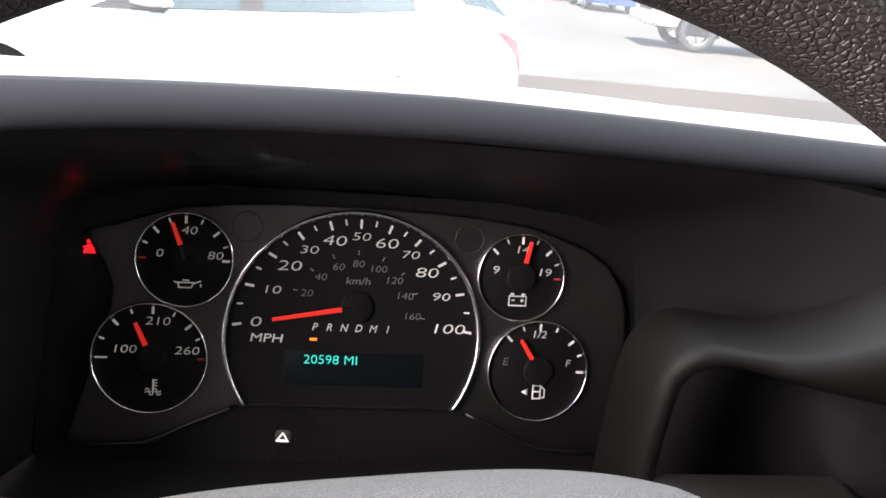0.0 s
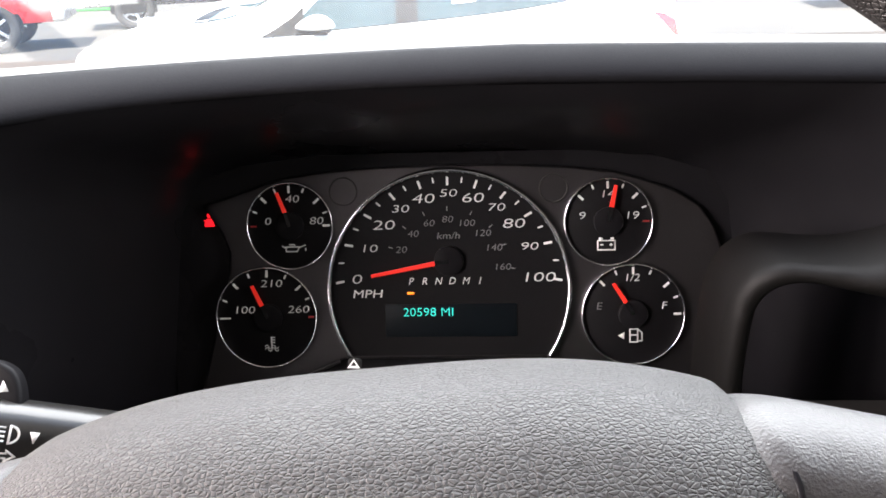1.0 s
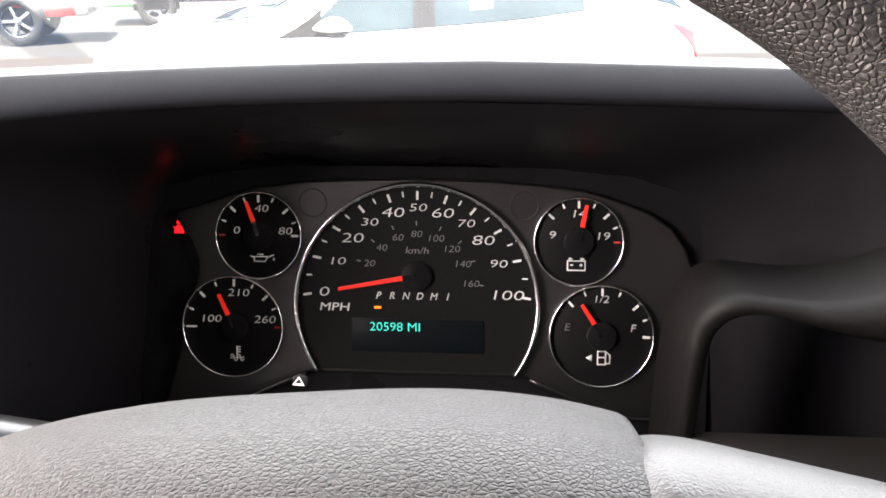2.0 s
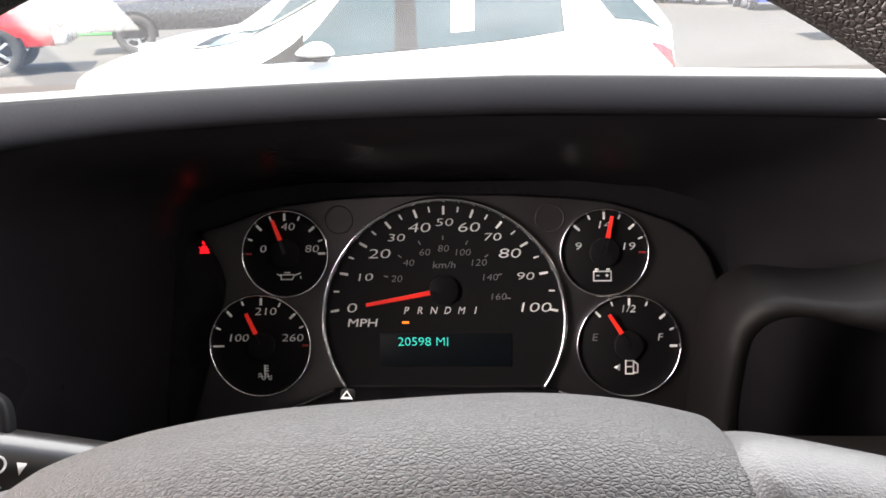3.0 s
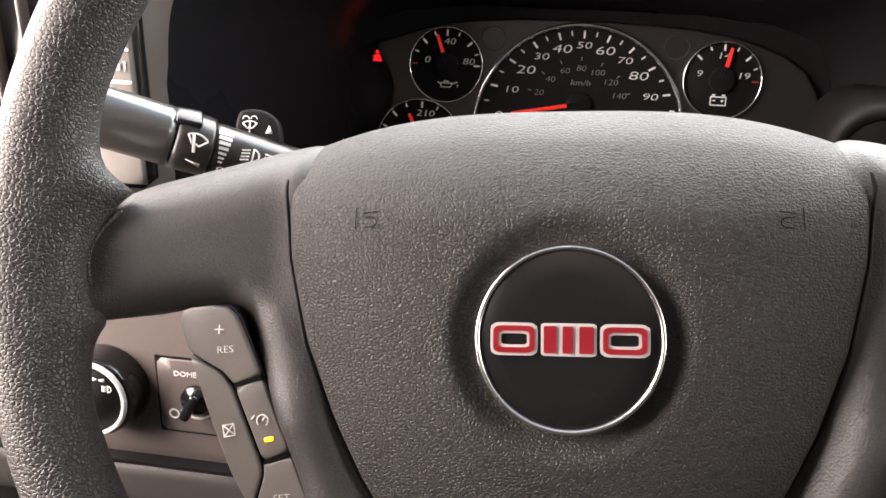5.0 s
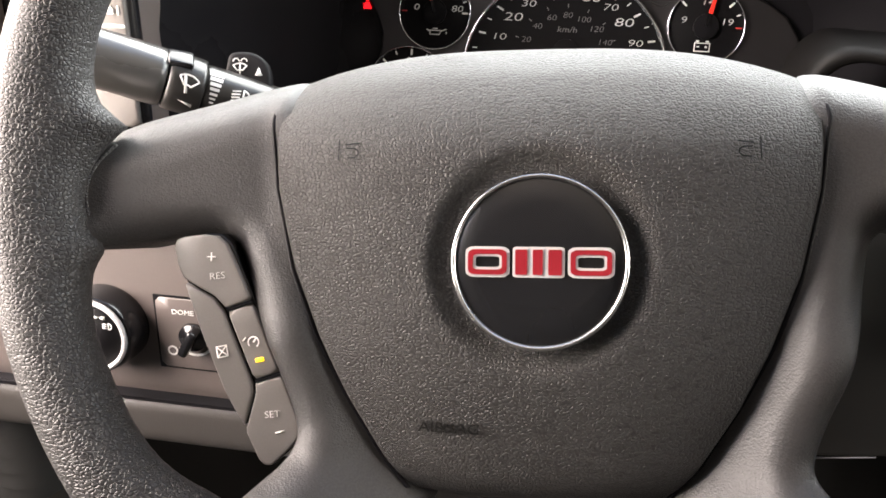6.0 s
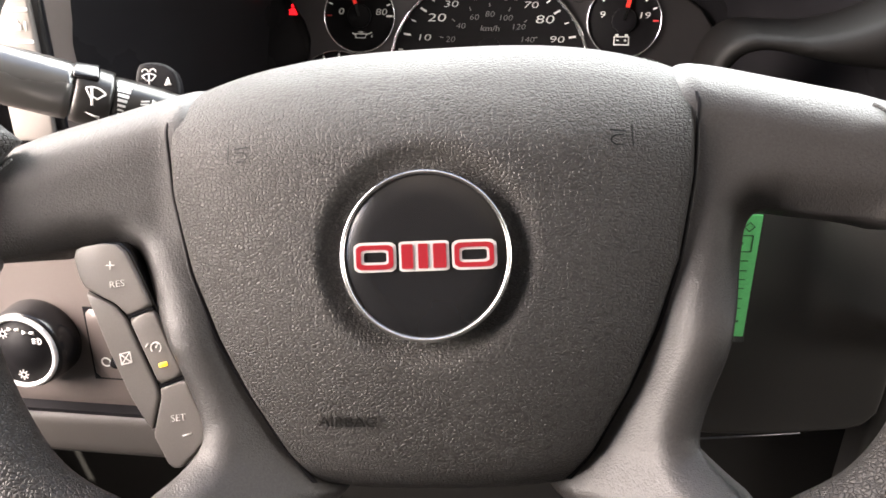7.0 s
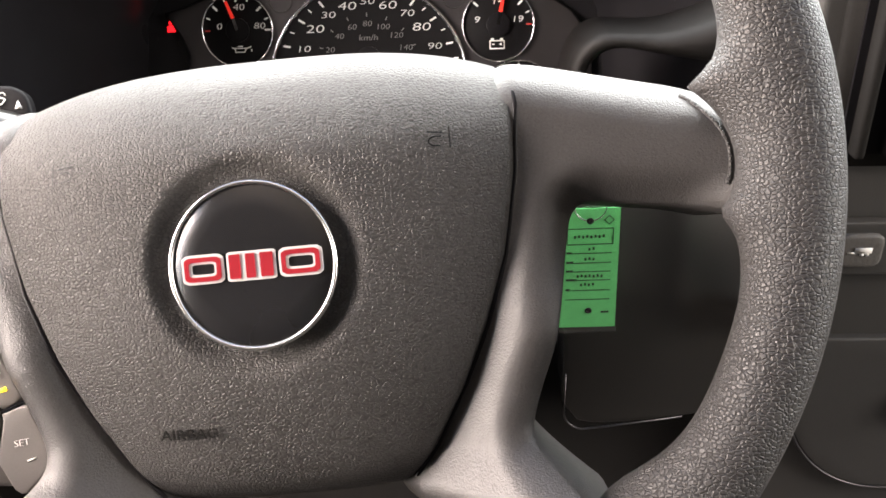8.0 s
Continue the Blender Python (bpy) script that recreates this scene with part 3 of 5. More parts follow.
for a, kind in ((128, 0), (98, 1), (62, 2), (32, 3), (-90, 4)):
    c = (0.0148 * math.cos(radians(a)), 0.0148 * math.sin(radians(a)))
    if kind in (0, 4):
        bm = join_bm([ring_bm(0, 0, 0.0012, 0.0005, 0, 0.0003, segs=20)] + [flat_bm(bar_poly((0.0017 * math.cos(q), 0.0017 * math.sin(q)), (0.0025 * math.cos(q), 0.0025 * math.sin(q)), 0.0004), 0, 0.0003) for q in [k * math.pi / 4 for k in range(8)]])
    elif kind == 3:
        bm = join_bm([ring_bm(0, 0, 0.0015, 0.0005, 0, 0.0003, -90, 90, 30), flat_bm(bar_poly((0, -0.0016), (0, 0.0016), 0.0005), 0, 0.0003)] + [flat_bm(bar_poly((-0.0028, k * 0.001), (-0.0008, k * 0.001), 0.0004), 0, 0.0003) for k in (-1, 0, 1)])
    else:
        bm = join_bm([flat_bm(bar_poly((-0.0028, 0.0), (-0.0004, 0.0), 0.0018, 0.0006), 0, 0.0003), flat_bm(bar_poly((0.0028, 0.0), (0.0004, 0.0), 0.0018, 0.0006), 0, 0.0003)])
    part("mark", bm, STALK_PRINT, lamp_switch, "white pictogram", pose(c[0], c[1], 0.0199) @ Matrix.Scale(1.3, 4))

dimmer = empty("dimmer_switch", pose(-0.2075, 0.2304, 1.2225, 84.3), "small rotary dimmer on a dark square plate", "switch")
part("plate", plate_bm(rounded([(-0.024, 0.024), (0.024, 0.024), (0.024, -0.024), (-0.024, -0.024)], 0.06, 1), lambda x, y: 0.0018, -0.006, 0.0008, 0.01), DASH_TRIM, dimmer, "dark grey square plate")
part("plate_gap", box_bm(0.0505, 0.0505, 0.004, at=(0, 0, -0.001)), RECESS_BLACK, dimmer, smooth=False)
part("dial", lathe_bm([(0.0, 0.003), (0.0092, 0.003), (0.0088, 0.006), (0.0, 0.0065)], 32), GLOSS_BLACK, dimmer)
part("grip", box_bm(0.006, 0.019, 0.011, 0.0022, 3), GLOSS_BLACK, dimmer, "black pointer grip", pose(0, 0, 0.010, 0, 0, -28))
part("dial_ring", ring_bm(0, 0, 0.0125, 0.0016, 0.0034, 0.0040, -140, 10), STALK_PRINT, dimmer, "white scale arc")
text("dome_word", "DOME", 0.0046, STALK_PRINT, dimmer, pose(-0.0065, 0.0150, 0.0021), 1.1, 0.0)
part("lamp_mark", ring_bm(-0.0145, -0.011, 0.0028, 0.0011, 0.0034, 0.0040), STALK_PRINT, dimmer)

# ---- centre stack ----
cvent = empty("centre_vent", pose(0.325, 0.258, 1.408, 90), "black centre air vent with upright slats", "air vent")
part("vent_frame", flat_bm(rounded([(-0.062, 0.056), (0.10, 0.056), (0.10, -0.070), (-0.062, -0.070)], 0.04, 1), -0.004, 0.003), BAY_BLACK, cvent)
part("vent_well", box_bm(0.150, 0.112, 0.002, at=(0.02, -0.006, 0.004)), RECESS_BLACK, cvent, smooth=False)
for i in range(9):
    part("slat", box_bm(0.0055, 0.112, 0.012, 0.002, at=(-0.048 + 0.0165 * i, -0.006, 0.009)), BAY_BLACK, cvent)
tow = empty("tow_switch", pose(0.291, 0.256, 1.288, 90), "dark rocker switch with a white trailer pictogram", "switch")
part("bezel", plate_bm(rounded([(-0.021, 0.017), (0.05, 0.017), (0.05, -0.017), (-0.021, -0.017)], 0.08, 2), lambda x, y: 0.003, -0.004, 0.0015, 0.006), DASH_DARK, tow)
part("button", plate_bm(rounded([(-0.012, 0.0105), (0.014, 0.0105), (0.014, -0.0105), (-0.012, -0.0105)], 0.15, 2), lambda x, y: 0.006, 0.0, 0.002, 0.004), CABIN_GREY, tow, "dark grey button")
part("trailer_mark", join_bm([box_bm(0.0095, 0.0034, 0.0004, at=(0.0015, 0.001, 0)), box_bm(0.004, 0.0008, 0.0004, at=(-0.005, -0.0005, 0)), box_bm(0.002, 0.0014, 0.0004, at=(0.001, -0.0016, 0)), box_bm(0.002, 0.0014, 0.0004, at=(0.004, -0.0016, 0))]), STALK_PRINT, tow, "white trailer pictogram", pose(0.001, 0, 0.0063))
tray = empty("ash_tray", pose(0.345, 0.262, 1.165, 90), "dark rounded drawer front with a bright lower edge", "drawer")
part("drawer_front", plate_bm([(0.15, 0.06), (-0.072, 0.06)] + [(-0.072 * math.cos(math.pi * k / 48), 0.02 - 0.080 * math.sin(math.pi * k / 48)) for k in range(25)] + [(0.15, -0.06)], lambda x, y: 0.006, 0.0, 0.002, 0.01), DASH_DARK, tray)
part("drawer_edge", tube_bm([(-0.0725 * math.cos(math.pi * k / 48), 0.02 - 0.0805 * math.sin(math.pi * k / 48), 0.0058) for k in range(25)] + [(0.14, -0.0605, 0.0058)], 0.0008, 8), BEZEL_GREY, tray, "bright edge")
part("drawer_lock", lathe_bm([(0.0, 0.0), (0.012, 0.0), (0.011, 0.010), (0.0, 0.011)], 28), SATIN, tray, "round metal socket", pose(0.012, 0.012, 0.004))

# ---- steering column ----
WHEEL = pose(-0.0005, 0.0895, 1.4026, 62.7) @ pose(0, 0, 0, 0, 0, 4.5) @ Matrix.Scale(0.987, 4)
column = empty("steering_column", pose(0, 0.0976, 1.398, 61.6), "black plastic steering column shroud", "steering column")
rows = []
for d, w, h0, h1 in ((-0.075, 0.045, 0.030, -0.085), (-0.10, 0.062, 0.044, -0.10), (-0.16, 0.070, 0.050, -0.105), (-0.24, 0.074, 0.050, -0.105), (-0.33, 0.074, 0.044, -0.10)):
    ring = []
    for k in range(28):
        a = 2 * math.pi * k / 28
        cx, cy = math.copysign(abs(math.cos(a)) ** 0.6, math.cos(a)), math.copysign(abs(math.sin(a)) ** 0.6, math.sin(a))
        ring.append((w * cx, -0.0255 + (h0 if cy > 0 else -h1) * cy, d))
    rows.append(ring)
part("shroud", grid_bm(rows, close_v=True), DASH_DARK, column, "black two-piece shroud")
tri = [(-0.0032, -0.0018), (0.0032, -0.0018), (0.0, 0.0026)]
tri_in = [(p[0] * 0.55, p[1] * 0.55 + 0.0002) for p in tri]
bm = bmesh.new()
vo, vi = [bm.verts.new((*p, 0.0003)) for p in tri], [bm.verts.new((*p, 0.0003)) for p in tri_in]
for i in range(3):
    bm.faces.new((vo[i], vo[(i + 1) % 3], vi[(i + 1) % 3], vi[i]))
hazard = thing("hazard_button", join_bm([box_bm(0.0072, 0.0058, 0.004, 0.0018, at=(0, 0.0004, -0.0022))]), BAY_BLACK, "black hazard button on the column with a triangle", "button", pose(-0.0335, 0.2795, 1.368, 62, 0, -4) @ Matrix.Scale(0.85, 4))
part("triangle_mark", bm, STALK_PRINT, hazard, "white outlined triangle", pose(0, 0, 0.0002))
ign = empty("ignition_lock", pose(0.118, 0.262, 1.330, 90), "ignition lock with the key turned in it", "ignition lock")
part("barrel", lathe_bm([(0.0, 0.0), (0.017, 0.0), (0.016, 0.012), (0.0, 0.013)], 32), DASH_DARK, ign)
part("key", join_bm([box_bm(0.004, 0.018, 0.022, 0.0015, at=(0, 0, 0.02))]), GLOSS_BLACK, ign, "black key head", pose(0, 0, 0, 0, 0, -40))

# ---- key tag ----
tag = empty("key_tag", pose(0.1383, 0.233, 1.2885, 90, 0, 0) @ pose(0, 0, 0, 0, 0, 1.2), "green paper key tag with ruled lines in a clear sleeve", "key tag")
TW, TH = 0.0158, 0.0375
part("card", box_bm(2 * TW, 2 * TH, 0.0006), TAG_GREEN, tag, "green printed card", smooth=False)
part("sleeve", box_bm(2 * TW + 0.0014, 2 * TH + 0.005, 0.0016, at=(0.0, -0.0012, 0)), CLEAR_SLEEVE, tag, "clear plastic sleeve", smooth=False)
for yy, x0, x1 in ((0.0255, -0.012, 0.0125), (0.0160, -0.012, 0.0125), (0.0105, -0.010, 0.012), (0.0045, -0.0125, 0.012), (-0.0010, -0.0125, 0.012), (-0.0065, -0.0125, 0.012), (-0.0130, -0.0125, 0.012), (-0.0190, -0.0125, 0.012)):
    part("ruled_line", box_bm(x1 - x0, 0.0005, 0.0002, at=((x0 + x1) / 2, yy, 0.0004)), TAG_INK, tag, smooth=False)
for x in (-0.012, 0.0125):
    part("box_side", box_bm(0.0005, 0.0095, 0.0002, at=(x, 0.02075, 0.0004)), TAG_INK, tag, smooth=False)
for yy, x0, x1 in ((0.0205, -0.008, 0.010), (0.0130, 0.000, 0.006), (0.0068, -0.002, 0.006), (-0.0040, -0.006, 0.010), (-0.0095, -0.004, 0.006)):
    n = int((x1 - x0) / 0.0022)
    part("handwriting_bar", join_bm([box_bm(0.0011, 0.0016, 0.0002, at=(x0 + 0.0022 * i, yy + 0.0004 * (i % 2), 0.0004)) for i in range(n)]), TAG_INK, tag, "illegible dark handwriting", smooth=False)
for yy, x0, x1 in ((0.0108, -0.0125, -0.0095), (0.0050, -0.0125, -0.0085), (-0.0006, -0.0125, -0.0085), (-0.0062, -0.0125, -0.0065), (-0.0125, -0.0125, -0.010), (-0.0275, 0.0075, 0.012)):
    part("small_print_bar", box_bm(x1 - x0, 0.0012, 0.0002, at=((x0 + x1) / 2, yy, 0.0004)), TAG_INK, tag, smooth=False)
part("corner_box", ring_bm(0.010, 0.0305, 0.0026, 0.0006, 0.0002, 0.0006, segs=4), TAG_INK, tag, "small printed square", pose(0, 0, 0))
for yy in (0.0300, -0.0265):
    part("punch_hole", lathe_bm([(0.0, 0.0005), (0.0019, 0.0005), (0.0019, 0.0003)], 20), RECESS_BLACK, tag, "punched hole", pose(0.0 if yy > 0 else 0.0005, yy, 0))
part("wire_ring", ring_bm(0, 0.0385, 0.0085, 0.0009, -0.0005, 0.0005, segs=32), CHROME, tag, "thin metal ring")

# ---- steering wheel ----
wheel = empty("steering_wheel", WHEEL, "dark grey grained steering wheel with a round black badge", "steering wheel")
RIM_R, RIM_Z = 0.1890, -0.0080
# how far the leather reaches inwards beside a spoke: degrees from the spoke's middle, metres
FLARE = [(-18, 0.0), (-15.5, 0.0007), (-12.6, 0.0022), (-10.2, 0.0045), (-8.6, 0.0080), (-7.4, 0.0090), (-6.0, 0.0066), (-4.0, 0.0052), (-1.5, 0.0046), (1.5, 0.0058), (4.5, 0.0088), (7.0, 0.0130), (8.4, 0.0160), (9.3, 0.0122), (10.6, 0.0070), (12.6, 0.0034), (15.5, 0.0012), (19, 0.0)]


def rim_bm():
    rows = []
    n = 300
    for i in range(n):
        a = 2 * math.pi * i / n
        deg = math.degrees(a)
        off = deg if deg <= 90 else (180 - deg if deg < 270 else deg - 360)
        g = max(0.0, curve_lerp(FLARE, off)) + 0.010 * math.exp(-(((off + 46) / 8) ** 2))
        row = []
        for k in range(28):
            q = 2 * math.pi * k / 28
            ra = 0.0152 * math.cos(q)
            sink = 0.0
            if ra < 0:
                ra -= g * (-math.cos(q)) ** 1.3
                sink = 0.55 * g * (-math.cos(q)) ** 1.5
            row.append(((RIM_R + ra) * math.cos(a), (RIM_R + ra) * math.sin(a), RIM_Z + 0.0156 * math.sin(q) - sink))
        rows.append(row)
    return grid_bm(rows, close_u=True, close_v=True)


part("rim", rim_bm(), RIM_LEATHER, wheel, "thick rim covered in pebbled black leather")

HX = -0.002
PROFILE = [(-0.1165, -0.050), (-0.1155, -0.036), (-0.1120, -0.0275), (-0.105, -0.0215), (-0.087, -0.0155), (-0.06, -0.0095), (-0.03, -0.0066), (0.0, -0.0060), (0.012, -0.0067), (0.022, -0.0100), (0.032, -0.0155), (0.0425, -0.024), (0.0510, -0.036), (0.0555, -0.050), (0.0585, -0.064), (0.0590, -0.085)]
HALF = [(-0.1165, 0.040), (-0.112, 0.0475), (-0.10, 0.0575), (-0.077, 0.0705), (-0.055, 0.0805), (-0.03, 0.0895), (0.0, 0.0955), (0.03, 0.0975), (0.045, 0.0965), (0.06, 0.094)]
BADGE_Y = -0.0255


def half_width(u, s):
    """The cover's half width, a little fuller towards the door."""
    return smooth_lerp(HALF, u) + (0.0010 * min(1, max(0, (u + 0.085) / 0.07)) if s < 0 else -0.0008)


def side_drop(u):
    return 0.0065 + 0.0065 * min(1, max(0, (u + 0.105) / 0.07))


def pad_height(x, u):
    """How far the airbag cover stands out at a place of its front."""
    n = curve_lerp([p for p in PROFILE if p[0] < 0.03], u)
    c = min(1, abs(x - HX) / half_width(u, x - HX))
    n -= side_drop(u) * c ** 2.6
    r = math.hypot(x - HX, u - BADGE_Y)
    k = min(1, max(0, (0.0405 - r) / 0.0085))
    return n - 0.0048 * k * k * (3 - 2 * k)


def pad_bm():
    lens = [0.0]
    for a, b in zip(PROFILE, PROFILE[1:]):
        lens.append(lens[-1] + math.dist(a, b))
    us, ns = list(zip(lens, [p[0] for p in PROFILE])), list(zip(lens, [p[1] for p in PROFILE]))
    rows = []
    nr, nc = 110, 104
    for i in range(nr + 1):
        s = lens[-1] * i / nr
        u, n = curve_lerp(us, s), curve_lerp(ns, s)
        row = []
        for j in range(nc + 1):
            c = 2 * j / nc - 1
            x = HX + half_width(u, c) * c
            top = min(1, max(0, (u - 0.012) / 0.04))
            uu = u - 0.011 * top * abs(c) ** 3
            nn = n - side_drop(u) * abs(c) ** 2.6 * (1 - 0.5 * top)
            e = max(0, (abs(c) - 0.975) / 0.025)
            nn -= 0.003 * (1 - math.sqrt(max(0, 1 - e * e)))
            r = math.hypot(x - HX, u - BADGE_Y)
            k = min(1, max(0, (0.0405 - r) / 0.0085)) if s < lens[10] else 0
            nn -= 0.0048 * k * k * (3 - 2 * k)
            row.append((x, uu, nn))
        row = [(row[0][0], row[0][1], row[0][2] - 0.016)] + row + [(row[-1][0], row[-1][1], row[-1][2] - 0.016)]
        rows.append(row)
    return grid_bm(rows)


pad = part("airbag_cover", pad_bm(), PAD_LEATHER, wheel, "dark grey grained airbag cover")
for s in (-1, 1):
    c = Vector((-0.0012 + s * 0.0720, 0.0134))
    strokes = {"horn_bar": [[(0.0, 0.0045), (0.0, -0.0045)]], "horn_mark": [[(0.0028, 0.0020), (0.0092, 0.0026)], [(0.0034, 0.0004), (0.0068, 0.0004), (0.0086, -0.0006), (0.0088, -0.0022), (0.0072, -0.0034), (0.0040, -0.0036)]]}
    for name, lines in strokes.items():
        bm = bmesh.new()
        for line in lines:
            for a, b in zip(line, line[1:]):
                poly = [(c.x - s * 0.85 * p[0], c.y + 0.85 * p[1]) for p in bar_poly(a, b, 0.00055)]
                bm.faces.new([bm.verts.new((p[0], p[1], pad_height(*p) + 0.0007)) for p in poly])
        part(name, bm, RECESS_BLACK, pad, "moulded horn symbol", smooth=False)
WORD = (-0.0337, -0.0852)
rise, tilt = ((pad_height(WORD[0], WORD[1] + 0.004) - pad_height(WORD[0], WORD[1] - 0.004)) / 0.008, (pad_height(WORD[0] + 0.012, WORD[1]) - pad_height(WORD[0] - 0.012, WORD[1])) / 0.024)
text("airbag_word", "AIRBAG", 0.0056, BAY_BLACK, pad, pose(WORD[0], WORD[1], pad_height(*WORD) + 0.0009, math.degrees(math.atan(rise)), -math.degrees(math.atan(tilt)), 0), 1.15, 0.1)

badge = part("badge", lathe_bm([(0.0292, -0.0030), (0.0292, 0.0008), (0.0283, 0.0015), (0.02, 0.0019), (0.0, 0.0022)], 72), BADGE_BLACK, wheel, "round glossy black badge", pose(HX, BADGE_Y, -0.0085))
part("badge_ring", ring_bm(0, 0, 0.0293, 0.0019, -0.0004, 0.0026, segs=96), SATIN, badge, "satin silver ring")


def frame_piece(x0, x1, y0, y1, t):
    """A plain rounded block with a sunk middle, as outer and inner outline."""
    o = rounded([(x0, y0), (x1, y0), (x1, y1), (x0, y1)], 0.12, 2)
    i = rounded([(x0 + t, y0 + t), (x1 - t, y0 + t), (x1 - t, y1 - t), (x0 + t, y1 - t)], 0.12, 2)
    return o, i


def frame_bm(o, i, z0, z1):
    bm = bmesh.new()
    a, b = [bm.verts.new((*p, z1)) for p in o], [bm.verts.new((*p, z1)) for p in i]
    c, d = [bm.verts.new((*p, z0)) for p in o], [bm.verts.new((*p, z0)) for p in i]
    n = len(o)
    for k in range(n):
        m = (k + 1) % n
        bm.faces.new((a[k], a[m], b[m], b[k]))
        bm.faces.new((a[k], c[k], c[m], a[m]))
        bm.faces.new((b[k], b[m], d[m], d[k]))
    return bm


for x0, x1, hollow in ((-0.0250, -0.0100, True), (-0.0090, 0.0085, False), (0.0095, 0.0250, True)):
    y0, y1 = -0.0052, 0.0052
    if hollow:
        o, i = frame_piece(x0, x1, y0, y1, 0.0034)
        part("silver_block", frame_bm(o, i, 0.0012, 0.0026), LOGO_SILVER, badge, "silver edge of a plain block", smooth=False)
        o, i = frame_piece(x0 + 0.0009, x1 - 0.0009, y0 + 0.0009, y1 - 0.0009, 0.0017)
        part("red_block", frame_bm(o, i, 0.0012, 0.0030), LOGO_RED, badge, "glossy red plain block", smooth=False)
    else:
        o = rounded([(x0, y0), (x1, y0), (x1, y1), (x0, y1)], 0.06, 2)
        part("silver_block", flat_bm(o, 0.0012, 0.0026), LOGO_SILVER, badge, "silver edge of a plain block", smooth=False)
        for xa, xb in ((x0 + 0.0009, -0.0040), (-0.0022, 0.0012), (0.0030, x1 - 0.0009)):
            o = rounded([(xa, y0 + 0.0009), (xb, y0 + 0.0009), (xb, y1 - 0.0009), (xa, y1 - 0.0009)], 0.06, 2)
            part("red_block", flat_bm(o, 0.0012, 0.0030), LOGO_RED, badge, "glossy red plain block", smooth=False)


CREST = [(0.0, 0.056), (0.070, 0.0535), (0.092, 0.0475), (0.105, 0.0435), (0.128, 0.0365), (0.157, 0.0285), (0.175, 0.0215), (0.19, 0.0150)]


INNER = [(0.0360, -0.1165), (0.046, -0.100), (0.056, -0.077), (0.070, -0.055), (0.074, -0.030), (0.076, 0.0), (0.079, 0.020), (0.084, 0.034), (0.0885, 0.0410)]
TOP_EDGE = INNER + [(0.0935, 0.0440), (0.105, 0.0428), (0.128, 0.0365), (0.145, 0.0318), (0.157, 0.0285), (0.175, 0.0215), (0.1880, 0.010), (0.1880, -0.010)]
right = TOP_EDGE + [(0.1760, -0.0245), (0.1551, -0.0184), (0.138, -0.0162), (0.1235, -0.0133), (0.1170, -0.0142), (0.1130, -0.0182), (0.1106, -0.0275), (0.1059, -0.0490), (0.1021, -0.0645),
         (0.0950, -0.0815), (0.0914, -0.0930), (0.0915, -0.0985), (0.0972, -0.1060), (0.1091, -0.1185), (0.124, -0.132), (0.113, -0.142), (0.09, -0.135), (0.05, -0.127)]
left = [(-x - (0.003 if x < 0.091 else 0.0), u) for x, u in TOP_EDGE] + [(-0.1760, -0.0245), (-0.1589, -0.0212), (-0.1473, -0.0197), (-0.136, -0.0180), (-0.123, -0.0175), (-0.1160, -0.0215), (-0.1112, -0.034), (-0.1028, -0.056), (-0.0962, -0.073),
        (-0.0912, -0.088), (-0.0918, -0.0965), (-0.0985, -0.1045), (-0.107, -0.111), (-0.121, -0.126), (-0.113, -0.138), (-0.09, -0.133), (-0.05, -0.127)]
OPENING = {1: right[len(TOP_EDGE):-3], -1: left[len(TOP_EDGE):-3]}


def to_opening(x, u):
    """How far a place of a spoke lies from its edge at the hand's opening."""
    p, best = Vector((x, u)), 1.0
    line = OPENING[1 if x > 0 else -1]
    for a, b in zip(line, line[1:]):
        a, d = Vector(a), Vector(b) - Vector(a)
        k = min(1, max(0, (p - a).dot(d) / d.length_squared))
        best = min(best, (p - a - d * k).length)
    return best


def spoke_height(x, u):
    """The spoke's front: it falls back towards its upper crest, rises from the cover to a ridge and slopes away from that to the opening."""
    low = min(1, max(0, -(u + 0.012) / 0.045))
    lean = (0.75 if x > 0 else 0.66) * max(0, abs(x) - smooth_lerp(SEAM_X, u)) * low
    fall = 0.0145 * max(0, 1 - (smooth_lerp(CREST, abs(x)) - u) / 0.024) ** 1.7
    flat = min(1, max(0, (u + 0.045) / 0.02))
    k = max(0, 0.0138 - 0.0030 * flat - (0 if x > 0 else 0.0015) - to_opening(x, u))
    return lean - 0.0225 + (0.09 if x > 0 else 0.17) * max(0, abs(x) - 0.105) + 0.17 * min(0, u + 0.05) - fall - (0.88 + 0.55 * flat) * k * k / (k + 0.003)


def spoke_roll(x, u):
    return 0.25 + 0.75 * min(1, max(0, (to_opening(x, u) - 0.010) / 0.008))


SEAM_X = [(-0.1165, 0.040), (-0.10, 0.0575), (-0.077, 0.0705), (-0.055, 0.0805), (-0.03, 0.0895), (0.0, 0.0955)]
for poly in (left, right):
    part("spoke", plate_bm(rounded(poly, 0.22, 2), spoke_height, -0.070, 0.0140, 0.0030, spoke_roll), SPOKE_PLASTIC, wheel, "fine-grained dark plastic spoke")
